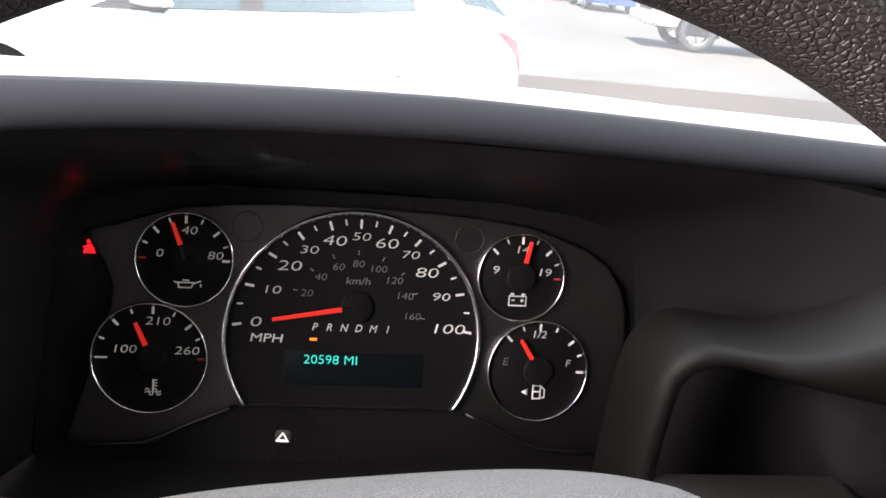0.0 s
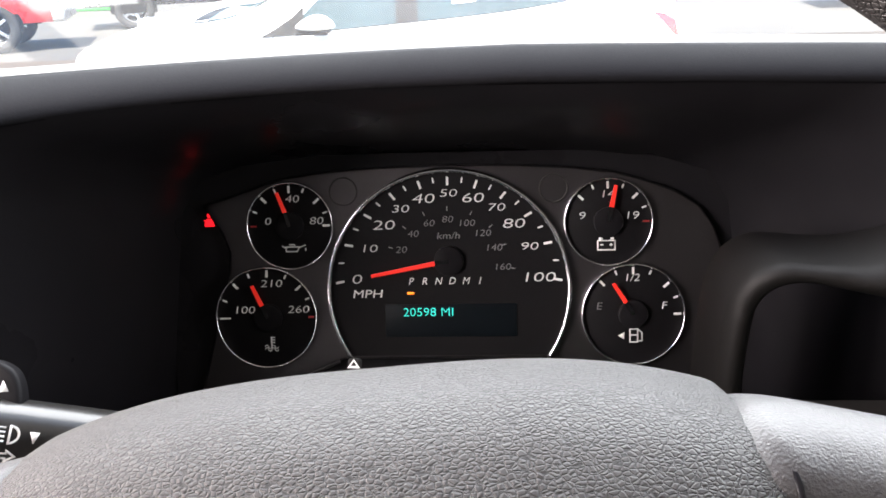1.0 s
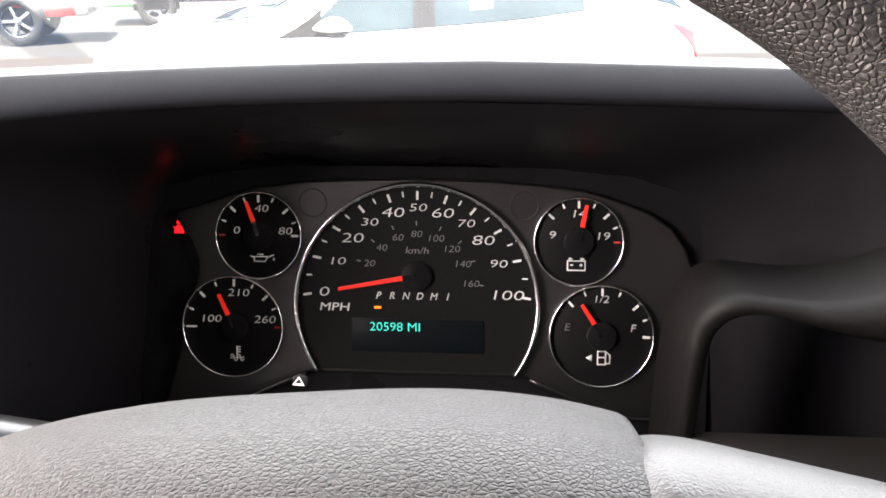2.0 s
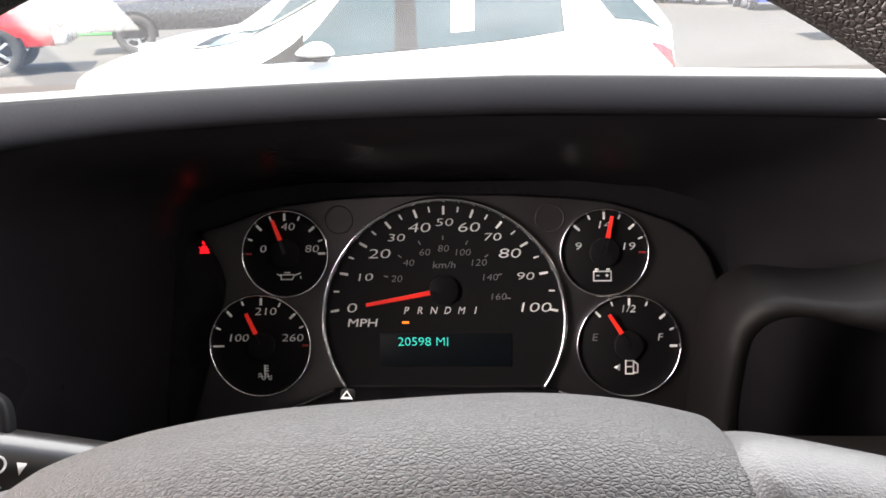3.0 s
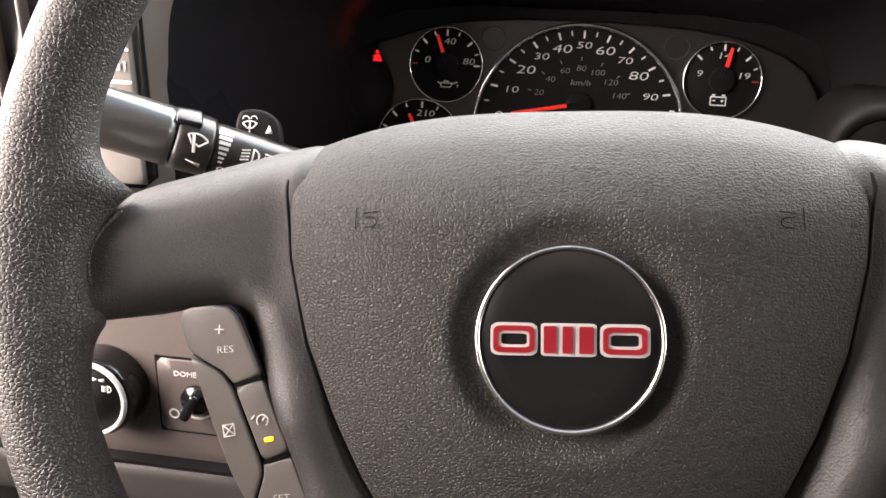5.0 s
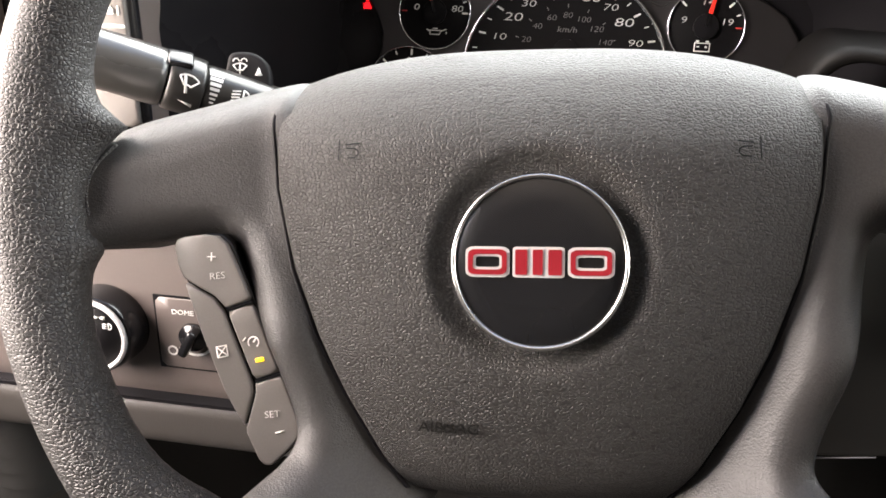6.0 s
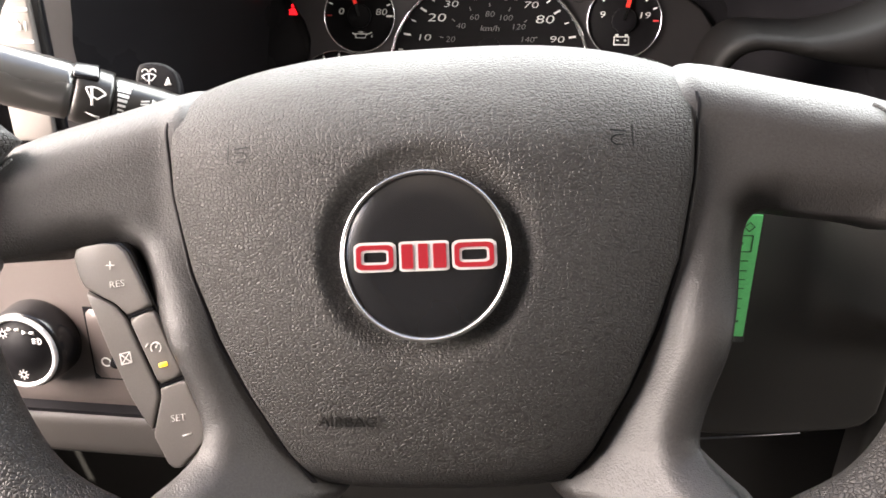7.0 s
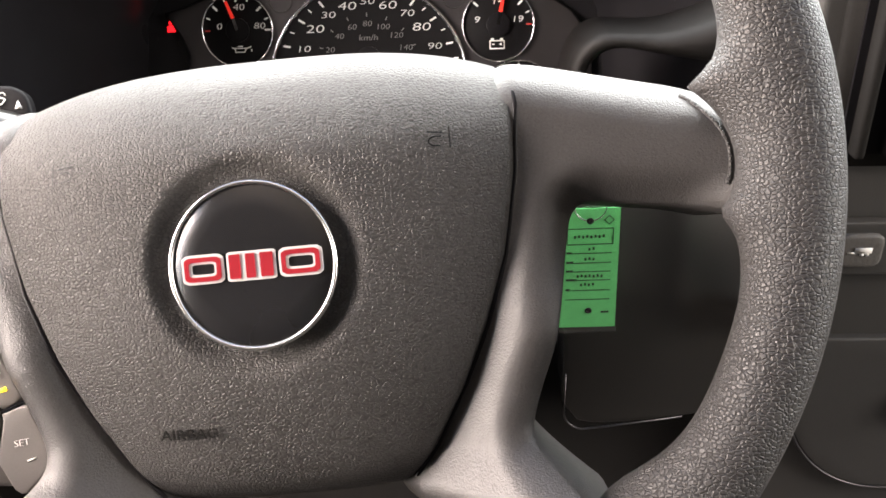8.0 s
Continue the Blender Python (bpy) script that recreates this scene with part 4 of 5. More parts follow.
for s in (-1, 1):
    line = []
    for k in range(41):
        u = -0.0125 + (0.0345 if s > 0 else 0.0290) * k / 40
        x = 0.1693 - 0.0142 * ((u + 0.003) / 0.0262) ** 2
        over = min(1, max(0, 1 - (smooth_lerp(CREST, x) - u) / 0.0140))
        line.append((s * x, u, spoke_height(s * x, u) - 0.0004 - 0.0140 * (1 - math.sqrt(1 - over * over))))
    part("leather_edge", tube_bm(line, 0.0010, 8), RIM_LEATHER, wheel, "folded edge of the rim's leather")
    side = [(HX + s * (half_width(u, s) + 0.0008), u - (0.011 * min(1, max(0, (u - 0.012) / 0.04)))) for u in [-0.1115 + 0.1535 * k / 60 for k in range(61)]]
    rows = []
    for x, u in side:
        k = min(1, max(0, u - 0.0245) / 0.0165)
        z = spoke_height(x, u) + 0.0003 - 0.014 * (1 - math.sqrt(1 - k * k))
        rows.append([(x - 0.0012, u, z - 0.001), (x - 0.0005, u, z), (x + 0.0005, u, z), (x + 0.0012, u, z - 0.001)])
    part("seam", grid_bm(rows), RECESS_BLACK, wheel, "dark joint beside the airbag cover")
part("hub_back", tube_bm([(HX, -0.03, -0.055), (HX, -0.03, -0.085)], 0.058, 32), DASH_DARK, wheel, "black hub behind the cover")


# the switch lies sunk beside the spoke's ridge
POD = Matrix.Translation((0.0128, -0.0185, 0.2732)) @ Matrix.Scale(1.019, 4) @ Matrix.Translation((-0.0108, 0.0185, -0.2732))


def switch_height(x, u):
    return -0.0150 + 0.10 * (u + 0.036) - 0.15 * max(0, -0.128 - x)


pod = empty("cruise_switch", POD, "", "")
pod.parent = wheel
BUTTONS = {
    "resume_button": [(-0.1382, -0.0222), (-0.1372, -0.0192), (-0.1345, -0.0180), (-0.1261, -0.0170), (-0.1205, -0.0176), (-0.1175, -0.0202), (-0.1158, -0.0236), (-0.1086, -0.0408), (-0.1186, -0.0442), (-0.1229, -0.0396), (-0.1350, -0.0333), (-0.1369, -0.0290)],
    "cancel_button": [(-0.1349, -0.0345), (-0.1233, -0.0406), (-0.1194, -0.0456), (-0.1095, -0.0721), (-0.1092, -0.0759), (-0.1130, -0.0888), (-0.1165, -0.0826), (-0.1202, -0.0757), (-0.1270, -0.0576)],
    "cruise_button": [(-0.1182, -0.0455), (-0.1082, -0.0421), (-0.0986, -0.0674), (-0.1086, -0.0708)],
    "set_button": [(-0.1084, -0.0722), (-0.0981, -0.0688), (-0.0925, -0.0836), (-0.0912, -0.0880), (-0.0920, -0.0922), (-0.0975, -0.0985), (-0.1032, -0.1034), (-0.1056, -0.1034), (-0.1078, -0.1016), (-0.1126, -0.0906), (-0.1083, -0.0761)],
}
made = {}
for name, poly in BUTTONS.items():
    made[name] = part(name, plate_bm(rounded(poly, 0.08, 1), switch_height, -0.030, 0.0010, 0.004), SWITCH_PLASTIC, pod, "satin grey rubbery button")
outer = [(-0.1380, -0.0220), (-0.1362, -0.0187), (-0.1261, -0.0165), (-0.1195, -0.0168), (-0.1160, -0.0205), (-0.1078, -0.0410), (-0.0975, -0.0685), (-0.0912, -0.0850), (-0.0910, -0.0930), (-0.1035, -0.1042), (-0.1072, -0.1020), (-0.1130, -0.0880), (-0.1202, -0.0750), (-0.1330, -0.0400)]
part("switch_base", plate_bm(rounded(outer, 0.1, 2), lambda x, y: switch_height(x, y) - 0.0022, -0.045, 0.001, 0.006), GLOSS_BLACK, pod, "black base")
for a, b in (((-0.1180, -0.0447), (-0.1084, -0.0415)), ((-0.1080, -0.0714), (-0.0985, -0.0681))):
    p = bar_poly(a, b, 0.0011)
    part("gloss_bar", flat_bm(p, -0.03, switch_height(*a) + 0.0002), GLOSS_BLACK, pod, "glossy black divider", smooth=False)


def on_switch(x, u, turn=4, d=0.0003):
    return pose(x, u, switch_height(x, u) + d, -6, 0, turn)


text("plus_sign", "+", 0.0072, SWITCH_PRINT, pod, on_switch(-0.1231, -0.0256, 0), 1.0, bold=-0.00012)
text("res_word", "RES", 0.0036, SWITCH_PRINT, pod, on_switch(-0.1211, -0.0323, 6), 1.1, bold=-0.00008)
text("set_word", "SET", 0.0036, SWITCH_PRINT, pod, on_switch(-0.1018, -0.0837, 6), 1.1, bold=-0.00008)
part("minus_sign", box_bm(0.0036, 0.0006, 0.0003), SWITCH_PRINT, pod, m=on_switch(-0.0990, -0.0902, 14))
part("cancel_mark", join_bm([frame_bm([(-0.0022, -0.0022), (0.0022, -0.0022), (0.0022, 0.0022), (-0.0022, 0.0022)], [(-0.0018, -0.0018), (0.0018, -0.0018), (0.0018, 0.0018), (-0.0018, 0.0018)], 0, 0.0002), flat_bm(bar_poly((-0.002, -0.002), (0.002, 0.002), 0.0004), 0, 0.0002), flat_bm(bar_poly((-0.002, 0.002), (0.002, -0.002), 0.0004), 0, 0.0002)]), SWITCH_PRINT, pod, "white crossed square", on_switch(-0.1203, -0.0604, 12))
part("cruise_mark", join_bm([ring_bm(0, 0, 0.0020, 0.0005, 0, 0.0003, -60, 215, 30), flat_bm(bar_poly((0, 0), (0.0012, 0.0014), 0.0005), 0, 0.0003), flat_bm(bar_poly((-0.004, 0.001), (-0.0026, 0.0022), 0.0005), 0, 0.0003)]), SWITCH_PRINT, pod, "white dial pictogram", on_switch(-0.1081, -0.0566, 10))
part("cruise_lamp", box_bm(0.0033, 0.0015, 0.0006, 0.0003), LAMP_YELLOW, pod, "lit amber lamp", on_switch(-0.1060, -0.0631, 12))

# ---- stalk ----
stalk = empty("turn_signal_stalk", pose(-0.1815, 0.1962, 1.3942) @ Matrix.Scale(1.05, 4), "black multi-function stalk with white pictograms", "control stalk")
AX = Vector((1, 0.5, -0.47)).normalized()


def ax(x):
    return Vector((1, 0.5, -0.47)) * (x + 0.180)


part("barrel", tube_bm([ax(-0.2140), ax(-0.2135), ax(-0.2115), ax(-0.2080), ax(-0.1850), ax(-0.1826), ax(-0.1822)], [0.0070, 0.0100, 0.0122, 0.0130, 0.0131, 0.0128, 0.0110], 40), STALK_SATIN, stalk, "satin dark end barrel")
part("wiper_collar", tube_bm([ax(-0.1818), ax(-0.1814), ax(-0.1790), ax(-0.1700), ax(-0.1688), ax(-0.1684)], [0.0112, 0.0130, 0.0134, 0.0131, 0.0128, 0.0105], 40), STALK_BLACK, stalk, "black twist collar")
part("arm", tube_bm([ax(-0.1690), ax(-0.1680), ax(-0.166), ax(-0.150), ax(-0.13), ax(-0.10), ax(-0.07)], [0.0100, 0.0116, 0.0118, 0.0116, 0.0112, 0.0102, 0.0096], 40), STALK_BLACK, stalk, "tapering black arm")
part("collar_ridge", box_bm(0.011, 0.010, 0.003, 0.001), GLOSS_BLACK, stalk, "", Matrix.Translation(ax(-0.1755) + Vector((0.003, -0.004, 0.0125))) @ pose(0, 0, 0, 20, 15, 26))
EYE = Vector((0.0, -0.10, 1.52)) - Vector((-0.165, 0.21, 1.384))
OUT = (EYE - AX * EYE.dot(AX)).normalized()
UPW = OUT.cross(AX)


def on_stalk(x, turn, r, d=0.0002):
    """A pose on the arm's skin: x along it, turned round it in degrees from the side that faces the seat."""
    q = radians(turn)
    o = OUT * math.cos(q) + UPW * math.sin(q)
    u = o.cross(AX)
    p = ax(x) + o * (r + d)
    return Matrix(((AX.x, u.x, o.x, p.x), (AX.y, u.y, o.y, p.y), (AX.z, u.z, o.z, p.z), (0, 0, 0, 1))) @ Matrix.Diagonal((1.3, 1.3, 1, 1))


def lamp_icon(slant):
    bms = [ring_bm(0.0005, 0, 0.0021, 0.0006, 0, 0.0002, -90, 90, 30), flat_bm(bar_poly((0.0005, -0.0024), (0.0005, 0.0024), 0.0006), 0, 0.0002)]
    for k in (-1.5, -0.5, 0.5, 1.5):
        bms.append(flat_bm(bar_poly((-0.0034, k * 0.0011 - slant), (-0.0006, k * 0.0011), 0.0005), 0, 0.0002))
    return join_bm(bms)


def arrow_icon(s):
    o = [(s * x, y) for x, y in ((-0.0026, -0.0010), (0.0001, -0.0010), (0.0001, -0.0021), (0.0028, 0.0), (0.0001, 0.0021), (0.0001, 0.0010), (-0.0026, 0.0010))]
    i = [(s * x, y) for x, y in ((-0.0021, -0.0005), (0.0006, -0.0005), (0.0006, -0.0010), (0.0020, 0.0), (0.0006, 0.0010), (0.0006, 0.0005), (-0.0021, 0.0005))]
    return frame_bm(o, i, 0, 0.0002)


wiper_icon = join_bm([ring_bm(0, -0.0030, 0.0052, 0.0006, 0, 0.0002, 50, 130, 40), ring_bm(0, -0.0030, 0.0018, 0.0006, 0, 0.0002, 50, 130, 40), flat_bm(bar_poly((0.0011, -0.0016), (0.0033, 0.0010), 0.0006), 0, 0.0002), flat_bm(bar_poly((-0.0011, -0.0016), (-0.0033, 0.0010), 0.0006), 0, 0.0002), flat_bm(bar_poly((0.0002, -0.0040), (-0.0016, 0.0016), 0.0009), 0, 0.0002)])
part("wiper_mark", wiper_icon, STALK_PRINT, stalk, "white wiper pictogram", on_stalk(-0.1748, 2, 0.0134) @ pose(0, 0, 0, 0, 0, -6))
part("pointer_mark", flat_bm([(-0.003, 0.001), (0.002, 0.0005), (0.002, -0.0008)], 0, 0.0002), STALK_PRINT, stalk, "white pointer", on_stalk(-0.1738, -42, 0.0134))
for k, (t0, w) in enumerate(((38, 0.0016), (26, 0.0014), (14, 0.0012), (3, 0.0010), (-8, 0.0008), (-18, 0.0006), (-27, 0.0005))):
    part("speed_bar", box_bm(0.0050 - 0.0006 * k, w, 0.0003), STALK_PRINT, stalk, "white wiper speed bar", on_stalk(-0.1652, t0, 0.0117), smooth=False)
part("beam_mark", lamp_icon(0.0008), STALK_PRINT, stalk, "white dipped-beam pictogram", on_stalk(-0.1552, 6, 0.0116))
part("beam_mark", lamp_icon(0.0), STALK_PRINT, stalk, "white main-beam pictogram", on_stalk(-0.1468, 6, 0.0114))
part("beam_pointer", flat_bm([(-0.0012, 0.0014), (0.0012, 0.0014), (0.0, -0.0016)], 0, 0.0002), STALK_PRINT, stalk, "white pointer", on_stalk(-0.1402, 4, 0.0114))
part("signal_mark", arrow_icon(-1), STALK_PRINT, stalk, "white outlined turn arrow", on_stalk(-0.1528, -30, 0.0116))
part("signal_mark", arrow_icon(1), STALK_PRINT, stalk, "white outlined turn arrow", on_stalk(-0.1465, -30, 0.0115))
part("fog_mark", join_bm([ring_bm(0, 0.0013, 0.0012, 0.0005, 0, 0.0002, segs=20), ring_bm(0, -0.0013, 0.0014, 0.0005, 0, 0.0002, segs=20)]), STALK_PRINT, stalk, "white pictogram", on_stalk(-0.1640, -52, 0.0117))
paddle_pose = Matrix.Translation(Vector((-0.1518, 0.2235, 1.3932)) - Vector((-0.180, 0.2035, 1.3925))) @ pose(0, 0, 0, 62, 0, 8)
paddle = part("washer_paddle", plate_bm(rounded([(-0.0105, -0.012), (-0.0095, 0.0070), (-0.004, 0.0088), (0.004, 0.0080), (0.0105, 0.0030), (0.0120, -0.012)], 0.22, 2), lambda x, y: 0.0, -0.006, 0.002, 0.003), DIAL_BLACK, stalk, "black washer paddle", paddle_pose)
part("washer_mark", join_bm([ring_bm(0, -0.0030, 0.0050, 0.0006, 0, 0.0002, 50, 130, 40), ring_bm(0, -0.0030, 0.0020, 0.0006, 0, 0.0002, 50, 130, 40), flat_bm(bar_poly((0.0012, -0.0014), (0.0032, 0.0010), 0.0006), 0, 0.0002), flat_bm(bar_poly((-0.0012, -0.0014), (-0.0032, 0.0010), 0.0006), 0, 0.0002), flat_bm(bar_poly((0.0, -0.0040), (0.0, 0.0022), 0.0006), 0, 0.0002), ring_bm(-0.0018, 0.0028, 0.0014, 0.0005, 0, 0.0002, 0, 180, 24), ring_bm(0.0018, 0.0028, 0.0014, 0.0005, 0, 0.0002, 0, 180, 24)]), STALK_PRINT, paddle, "white washer pictogram", pose(-0.0030, 0.0008, 0.0003))
part("washer_pointer", flat_bm([(-0.0017, -0.0016), (0.0017, -0.0016), (0.0, 0.0022)], 0, 0.0002), STALK_PRINT, paddle, "white pointer", pose(0.0058, -0.0012, 0.0003))

# ---- instrument cluster ----
cluster = empty("instrument_cluster", pose(0, 0.442, 1.4026, 76.23), "instrument cluster with one large and four small chrome-ringed gauges", "instrument cluster")
SPC, SPR, PIV = Vector((-0.0005, -0.0662)), 0.0712, Vector((0.0, -0.0483))
bezel = [(-0.1490, -0.0125), (-0.1330, -0.0085), (-0.1150, -0.0020), (-0.098, 0.0030), (-0.07, 0.0065), (-0.0393, 0.0082), (0, 0.0088), (0.0393, 0.0082), (0.07, 0.0065), (0.098, 0.0030), (0.1150, -0.0020), (0.1330, -0.0085), (0.1470, -0.0175), (0.1560, -0.030), (0.1605, -0.0430), (0.1620, -0.060), (0.1620, -0.085), (0.1580, -0.1316), (0.114, -0.1305), (0.096, -0.122), (0.075, -0.1125),
         (0.0658, -0.1085), (-0.0658, -0.1085), (-0.075, -0.1125), (-0.096, -0.122), (-0.114, -0.1305), (-0.1560, -0.1316), (-0.1410, -0.079), (-0.1345, -0.056), (-0.1330, -0.0430), (-0.1375, -0.030)]
part("bezel", plate_bm(bezel, lambda x, y: 0.001, -0.006, 0.0015, 0.006), BEZEL_GREY, cluster, "brushed grey bezel plate")
for s in (-1, 1):
    part("bezel_lip", tube_bm([(s * x, y, 0.0016) for x, y in ((0.150, -0.1314), (0.132, -0.1312), (0.114, -0.1303), (0.105, -0.1268), (0.096, -0.1220), (0.0855, -0.1170), (0.075, -0.1125), (0.068, -0.1094))], 0.0010, 8), BEZEL_GREY, cluster, "rounded lower lip of the bezel")
part("lens_field", box_bm(0.345, 0.160, 0.004, at=(0, -0.064, -0.006)), RECESS_BLACK, cluster, smooth=False)
for s in (-1, 1):
    part("blank_lamp", ring_bm(s * 0.0625, -0.006, 0.0082, 0.0010, 0.0006, 0.0018, segs=40), DASH_DARK, cluster, "dark blank lamp ring")
warn = join_bm([flat_bm([(-0.0030, -0.0036), (0.0030, -0.0036), (0.0026, -0.0012), (0.0013, 0.0012), (-0.0013, 0.0012), (-0.0026, -0.0012)], 0, 0.0004), flat_bm([(0.0013 * math.cos(k * math.pi / 6), 0.0030 + 0.0013 * math.sin(k * math.pi / 6)) for k in range(12)], 0, 0.0004), flat_bm(bar_poly((-0.0032, 0.0002), (0.0034, -0.0030), 0.0006), 0.0004, 0.0006)])
part("belt_lamp", warn, LAMP_RED, cluster, "lit red seat-belt warning lamp", pose(-0.1462, -0.0222, -0.0035))


def gauge(name, cx, cy, r, label):
    g = part(name, lathe_bm([(0.0, 0.0022), (r - 0.001, 0.0020), (r - 0.0002, 0.0016), (r - 0.0002, -0.002)], 64), DIAL_BLACK, cluster, label, pose(cx, cy, 0))
    part("chrome_ring", ring_bm(0, 0, r, 0.0016, 0.0008, 0.0044, segs=96), CHROME, g, "chrome ring")
    return g


def tick(g, c, deg, r1, r0, w, mat=None):
    q = radians(deg)
    d = Vector((math.cos(q), math.sin(q)))
    part("tick", flat_bm(bar_poly(tuple(Vector(c) + d * r0), tuple(Vector(c) + d * r1), w), 0.0018, 0.0027), mat or PRINT_WHITE, g, smooth=False)


def needle(g, tip, root, hub, hub_r, w):
    part("needle", flat_bm(bar_poly(root, tip, w, w * 0.72), 0.0048, 0.0058), NEEDLE_RED, g, "lit red needle", smooth=False)
    part("needle_tail", flat_bm(bar_poly(hub, root, w * 0.9, w), 0.0046, 0.0054), GLOSS_BLACK, g, "black needle root", smooth=False)
    part("needle_hub", lathe_bm([(hub_r, 0.0022), (hub_r, 0.0044), (hub_r * 0.93, 0.0047), (0.0, 0.0047)], 36), RECESS_BLACK, g, "black needle hub", pose(hub[0], hub[1], 0))


# large dial
speedo_outline = [(SPC.x + SPR * math.cos(radians(a)), SPC.y + SPR * math.sin(radians(a))) for a in range(-34, 215, 4)]
speedo = part("speedometer", flat_bm(speedo_outline, -0.002, 0.0020), DIAL_BLACK, cluster, "large black speedometer dial", smooth=False)
part("chrome_arc", ring_bm(SPC.x, SPC.y, SPR + 0.0008, 0.0032, 0.0008, 0.0056, -35, 215, 140), CHROME, speedo, "chrome arc round the dial")
NUMS = [(-0.0559, -0.0590), (-0.0480, -0.0404), (-0.0387, -0.0265), (-0.0285, -0.0169), (-0.0146, -0.0111), (0.0002, -0.0080), (0.0146, -0.0111), (0.0285, -0.0169), (0.0386, -0.0267), (0.0478, -0.0403), (0.0530, -0.0590)]
for k in range(0, 101, 5):
    th = radians(190.5 - 2.01 * k)
    d = Vector((math.cos(th), math.sin(th)))
    o = PIV - SPC
    b = o.dot(d)
    reach = -b + math.sqrt(b * b - o.length_squared + 0.0680 ** 2)
    end = PIV + d * reach
    n = 0.0050 if k % 10 == 0 else 0.0032
    part("tick", flat_bm(bar_poly(tuple(end - d * n), tuple(end), 0.0013 if k % 10 == 0 else 0.0008), 0.0018, 0.0027), PRINT_WHITE, speedo, smooth=False)
    if k % 10 == 0:
        big = k % 20 == 0
        text("speed_number", str(k), 0.0080 if big else 0.0064, PRINT_WHITE, speedo, pose(*NUMS[k // 10], 0.0024), 1.74, 0.12, bold=-0.00010)
KMH = [(-0.0284, -0.0414), (-0.0211, -0.0319), (-0.0115, -0.0257), (-0.0004, -0.0235), (0.0108, -0.0259), (0.0202, -0.032), (0.0268, -0.0408), (0.0318, -0.0524)]
for i, p in enumerate(KMH):
    text("metric_number", str(20 * (i + 1)), 0.0056, PRINT_DIM, speedo, pose(*p, 0.0024), 1.25, 0.12, bold=-0.00007)
    q = Vector(p) - PIV
    q = q.normalized()
    c = Vector(p) + q * 0.0052
    part("metric_tick", flat_bm(bar_poly(tuple(c), tuple(c + q * 0.0026), 0.0006), 0.0018, 0.0024), PRINT_DIM, speedo, smooth=False)
text("metric_word", "km/h", 0.0056, PRINT_DIM, speedo, pose(0, -0.0333, 0.0024), 1.25, 0.12)
text("mph_word", "MPH", 0.0068, PRINT_WHITE, speedo, pose(-0.0495, -0.0680, 0.0024), 1.36, 0.12)
for i, ch in enumerate("PRNDM1"):
    text("gear_letter", ch, 0.0060, PRINT_WHITE, speedo, pose(-0.0232 + 0.00826 * i, -0.0606, 0.0024), 0.95, 0.25)
part("gear_lamp", box_bm(0.0040, 0.0013, 0.0005, at=(-0.0233, -0.0676, 0.0024)), LAMP_ORANGE, speedo, "lit orange gear lamp", smooth=False)
part("display", box_bm(0.079, 0.0200, 0.0012, 0.0003, at=(0.0006, -0.0844, 0.0020)), LCD_GLASS, speedo, "dark display window")
text("odometer_reading", "20598 MI", 0.0074, LCD_TEAL, speedo, pose(-0.0128, -0.0794, 0.0028), 1.10, 0.0, bold=-0.0001)
needle(speedo, (-0.0465, -0.0566), (-0.0083, -0.0494), (0.0, -0.0483), 0.0088, 0.0026)


def small_marks(g, r, angles):
    for i, a in enumerate(angles):
        tick(g, (0, 0), a, r - 0.0018, r - 0.0018 - (0.0042 if i % 2 == 0 else 0.0026), 0.0013 if i % 2 == 0 else 0.0009)


oil = gauge("oil_gauge", -0.0950, -0.0258, 0.0258, "small black oil pressure gauge")
small_marks(oil, 0.0258, (135, 112, 90, 68, 42, 20, 0))
tick(oil, (0, 0), 180, 0.024, 0.0205, 0.001, PRINT_RED)
tick(oil, (0, 0), 158, 0.024, 0.0214, 0.0009)
for s, p in (("0", (-0.0135, 0.0028)), ("40", (0.0018, 0.0160)), ("80", (0.0160, 0.0027))):
    text("gauge_number", s, 0.0062, PRINT_WHITE, oil, pose(*p, 0.0026), 1.42, 0.12, bold=-0.00009)
part("oil_can_mark", join_bm([frame_bm([(-0.0042, -0.0020), (0.0030, -0.0020), (0.0046, 0.0014), (-0.0042, 0.0014)], [(-0.0036, -0.0014), (0.0027, -0.0014), (0.0037, 0.0008), (-0.0036, 0.0008)], 0, 0.0003), flat_bm(bar_poly((0.0040, 0.0006), (0.0080, 0.0022), 0.0007), 0, 0.0003), flat_bm(bar_poly((-0.0042, 0.0006), (-0.0064, 0.0016), 0.0007), 0, 0.0003), flat_bm(bar_poly((-0.0020, 0.0024), (0.0016, 0.0024), 0.0007), 0, 0.0003), flat_bm(bar_poly((0.0080, 0.0004), (0.0080, -0.0012), 0.0007), 0, 0.0003)]), PRINT_WHITE, oil, "white oil can pictogram", pose(0.0010, -0.0138, 0.0023))
needle(oil, (-0.0067, 0.0202), (-0.0022, 0.0083), (0.0, 0.0), 0.0085, 0.0024)

temp = gauge("temperature_gauge", -0.1117, -0.0815, 0.0307, "small black coolant temperature gauge")
small_marks(temp, 0.0307, (134, 112, 88, 64, 42, 24))
tick(temp, (0, 0), 181, 0.029, 0.0225, 0.0009)
tick(temp, (0, 0), 158, 0.029, 0.0262, 0.0009)
tick(temp, (0, 0), 0, 0.029, 0.0255, 0.0012, PRINT_RED)
for s, p in (("100", (-0.0139, 0.0045)), ("210", (0.0035, 0.0207)), ("260", (0.0195, 0.0046))):
    text("gauge_number", s, 0.0064, PRINT_WHITE, temp, pose(*p, 0.0026), 1.42, 0.12, bold=-0.00009)
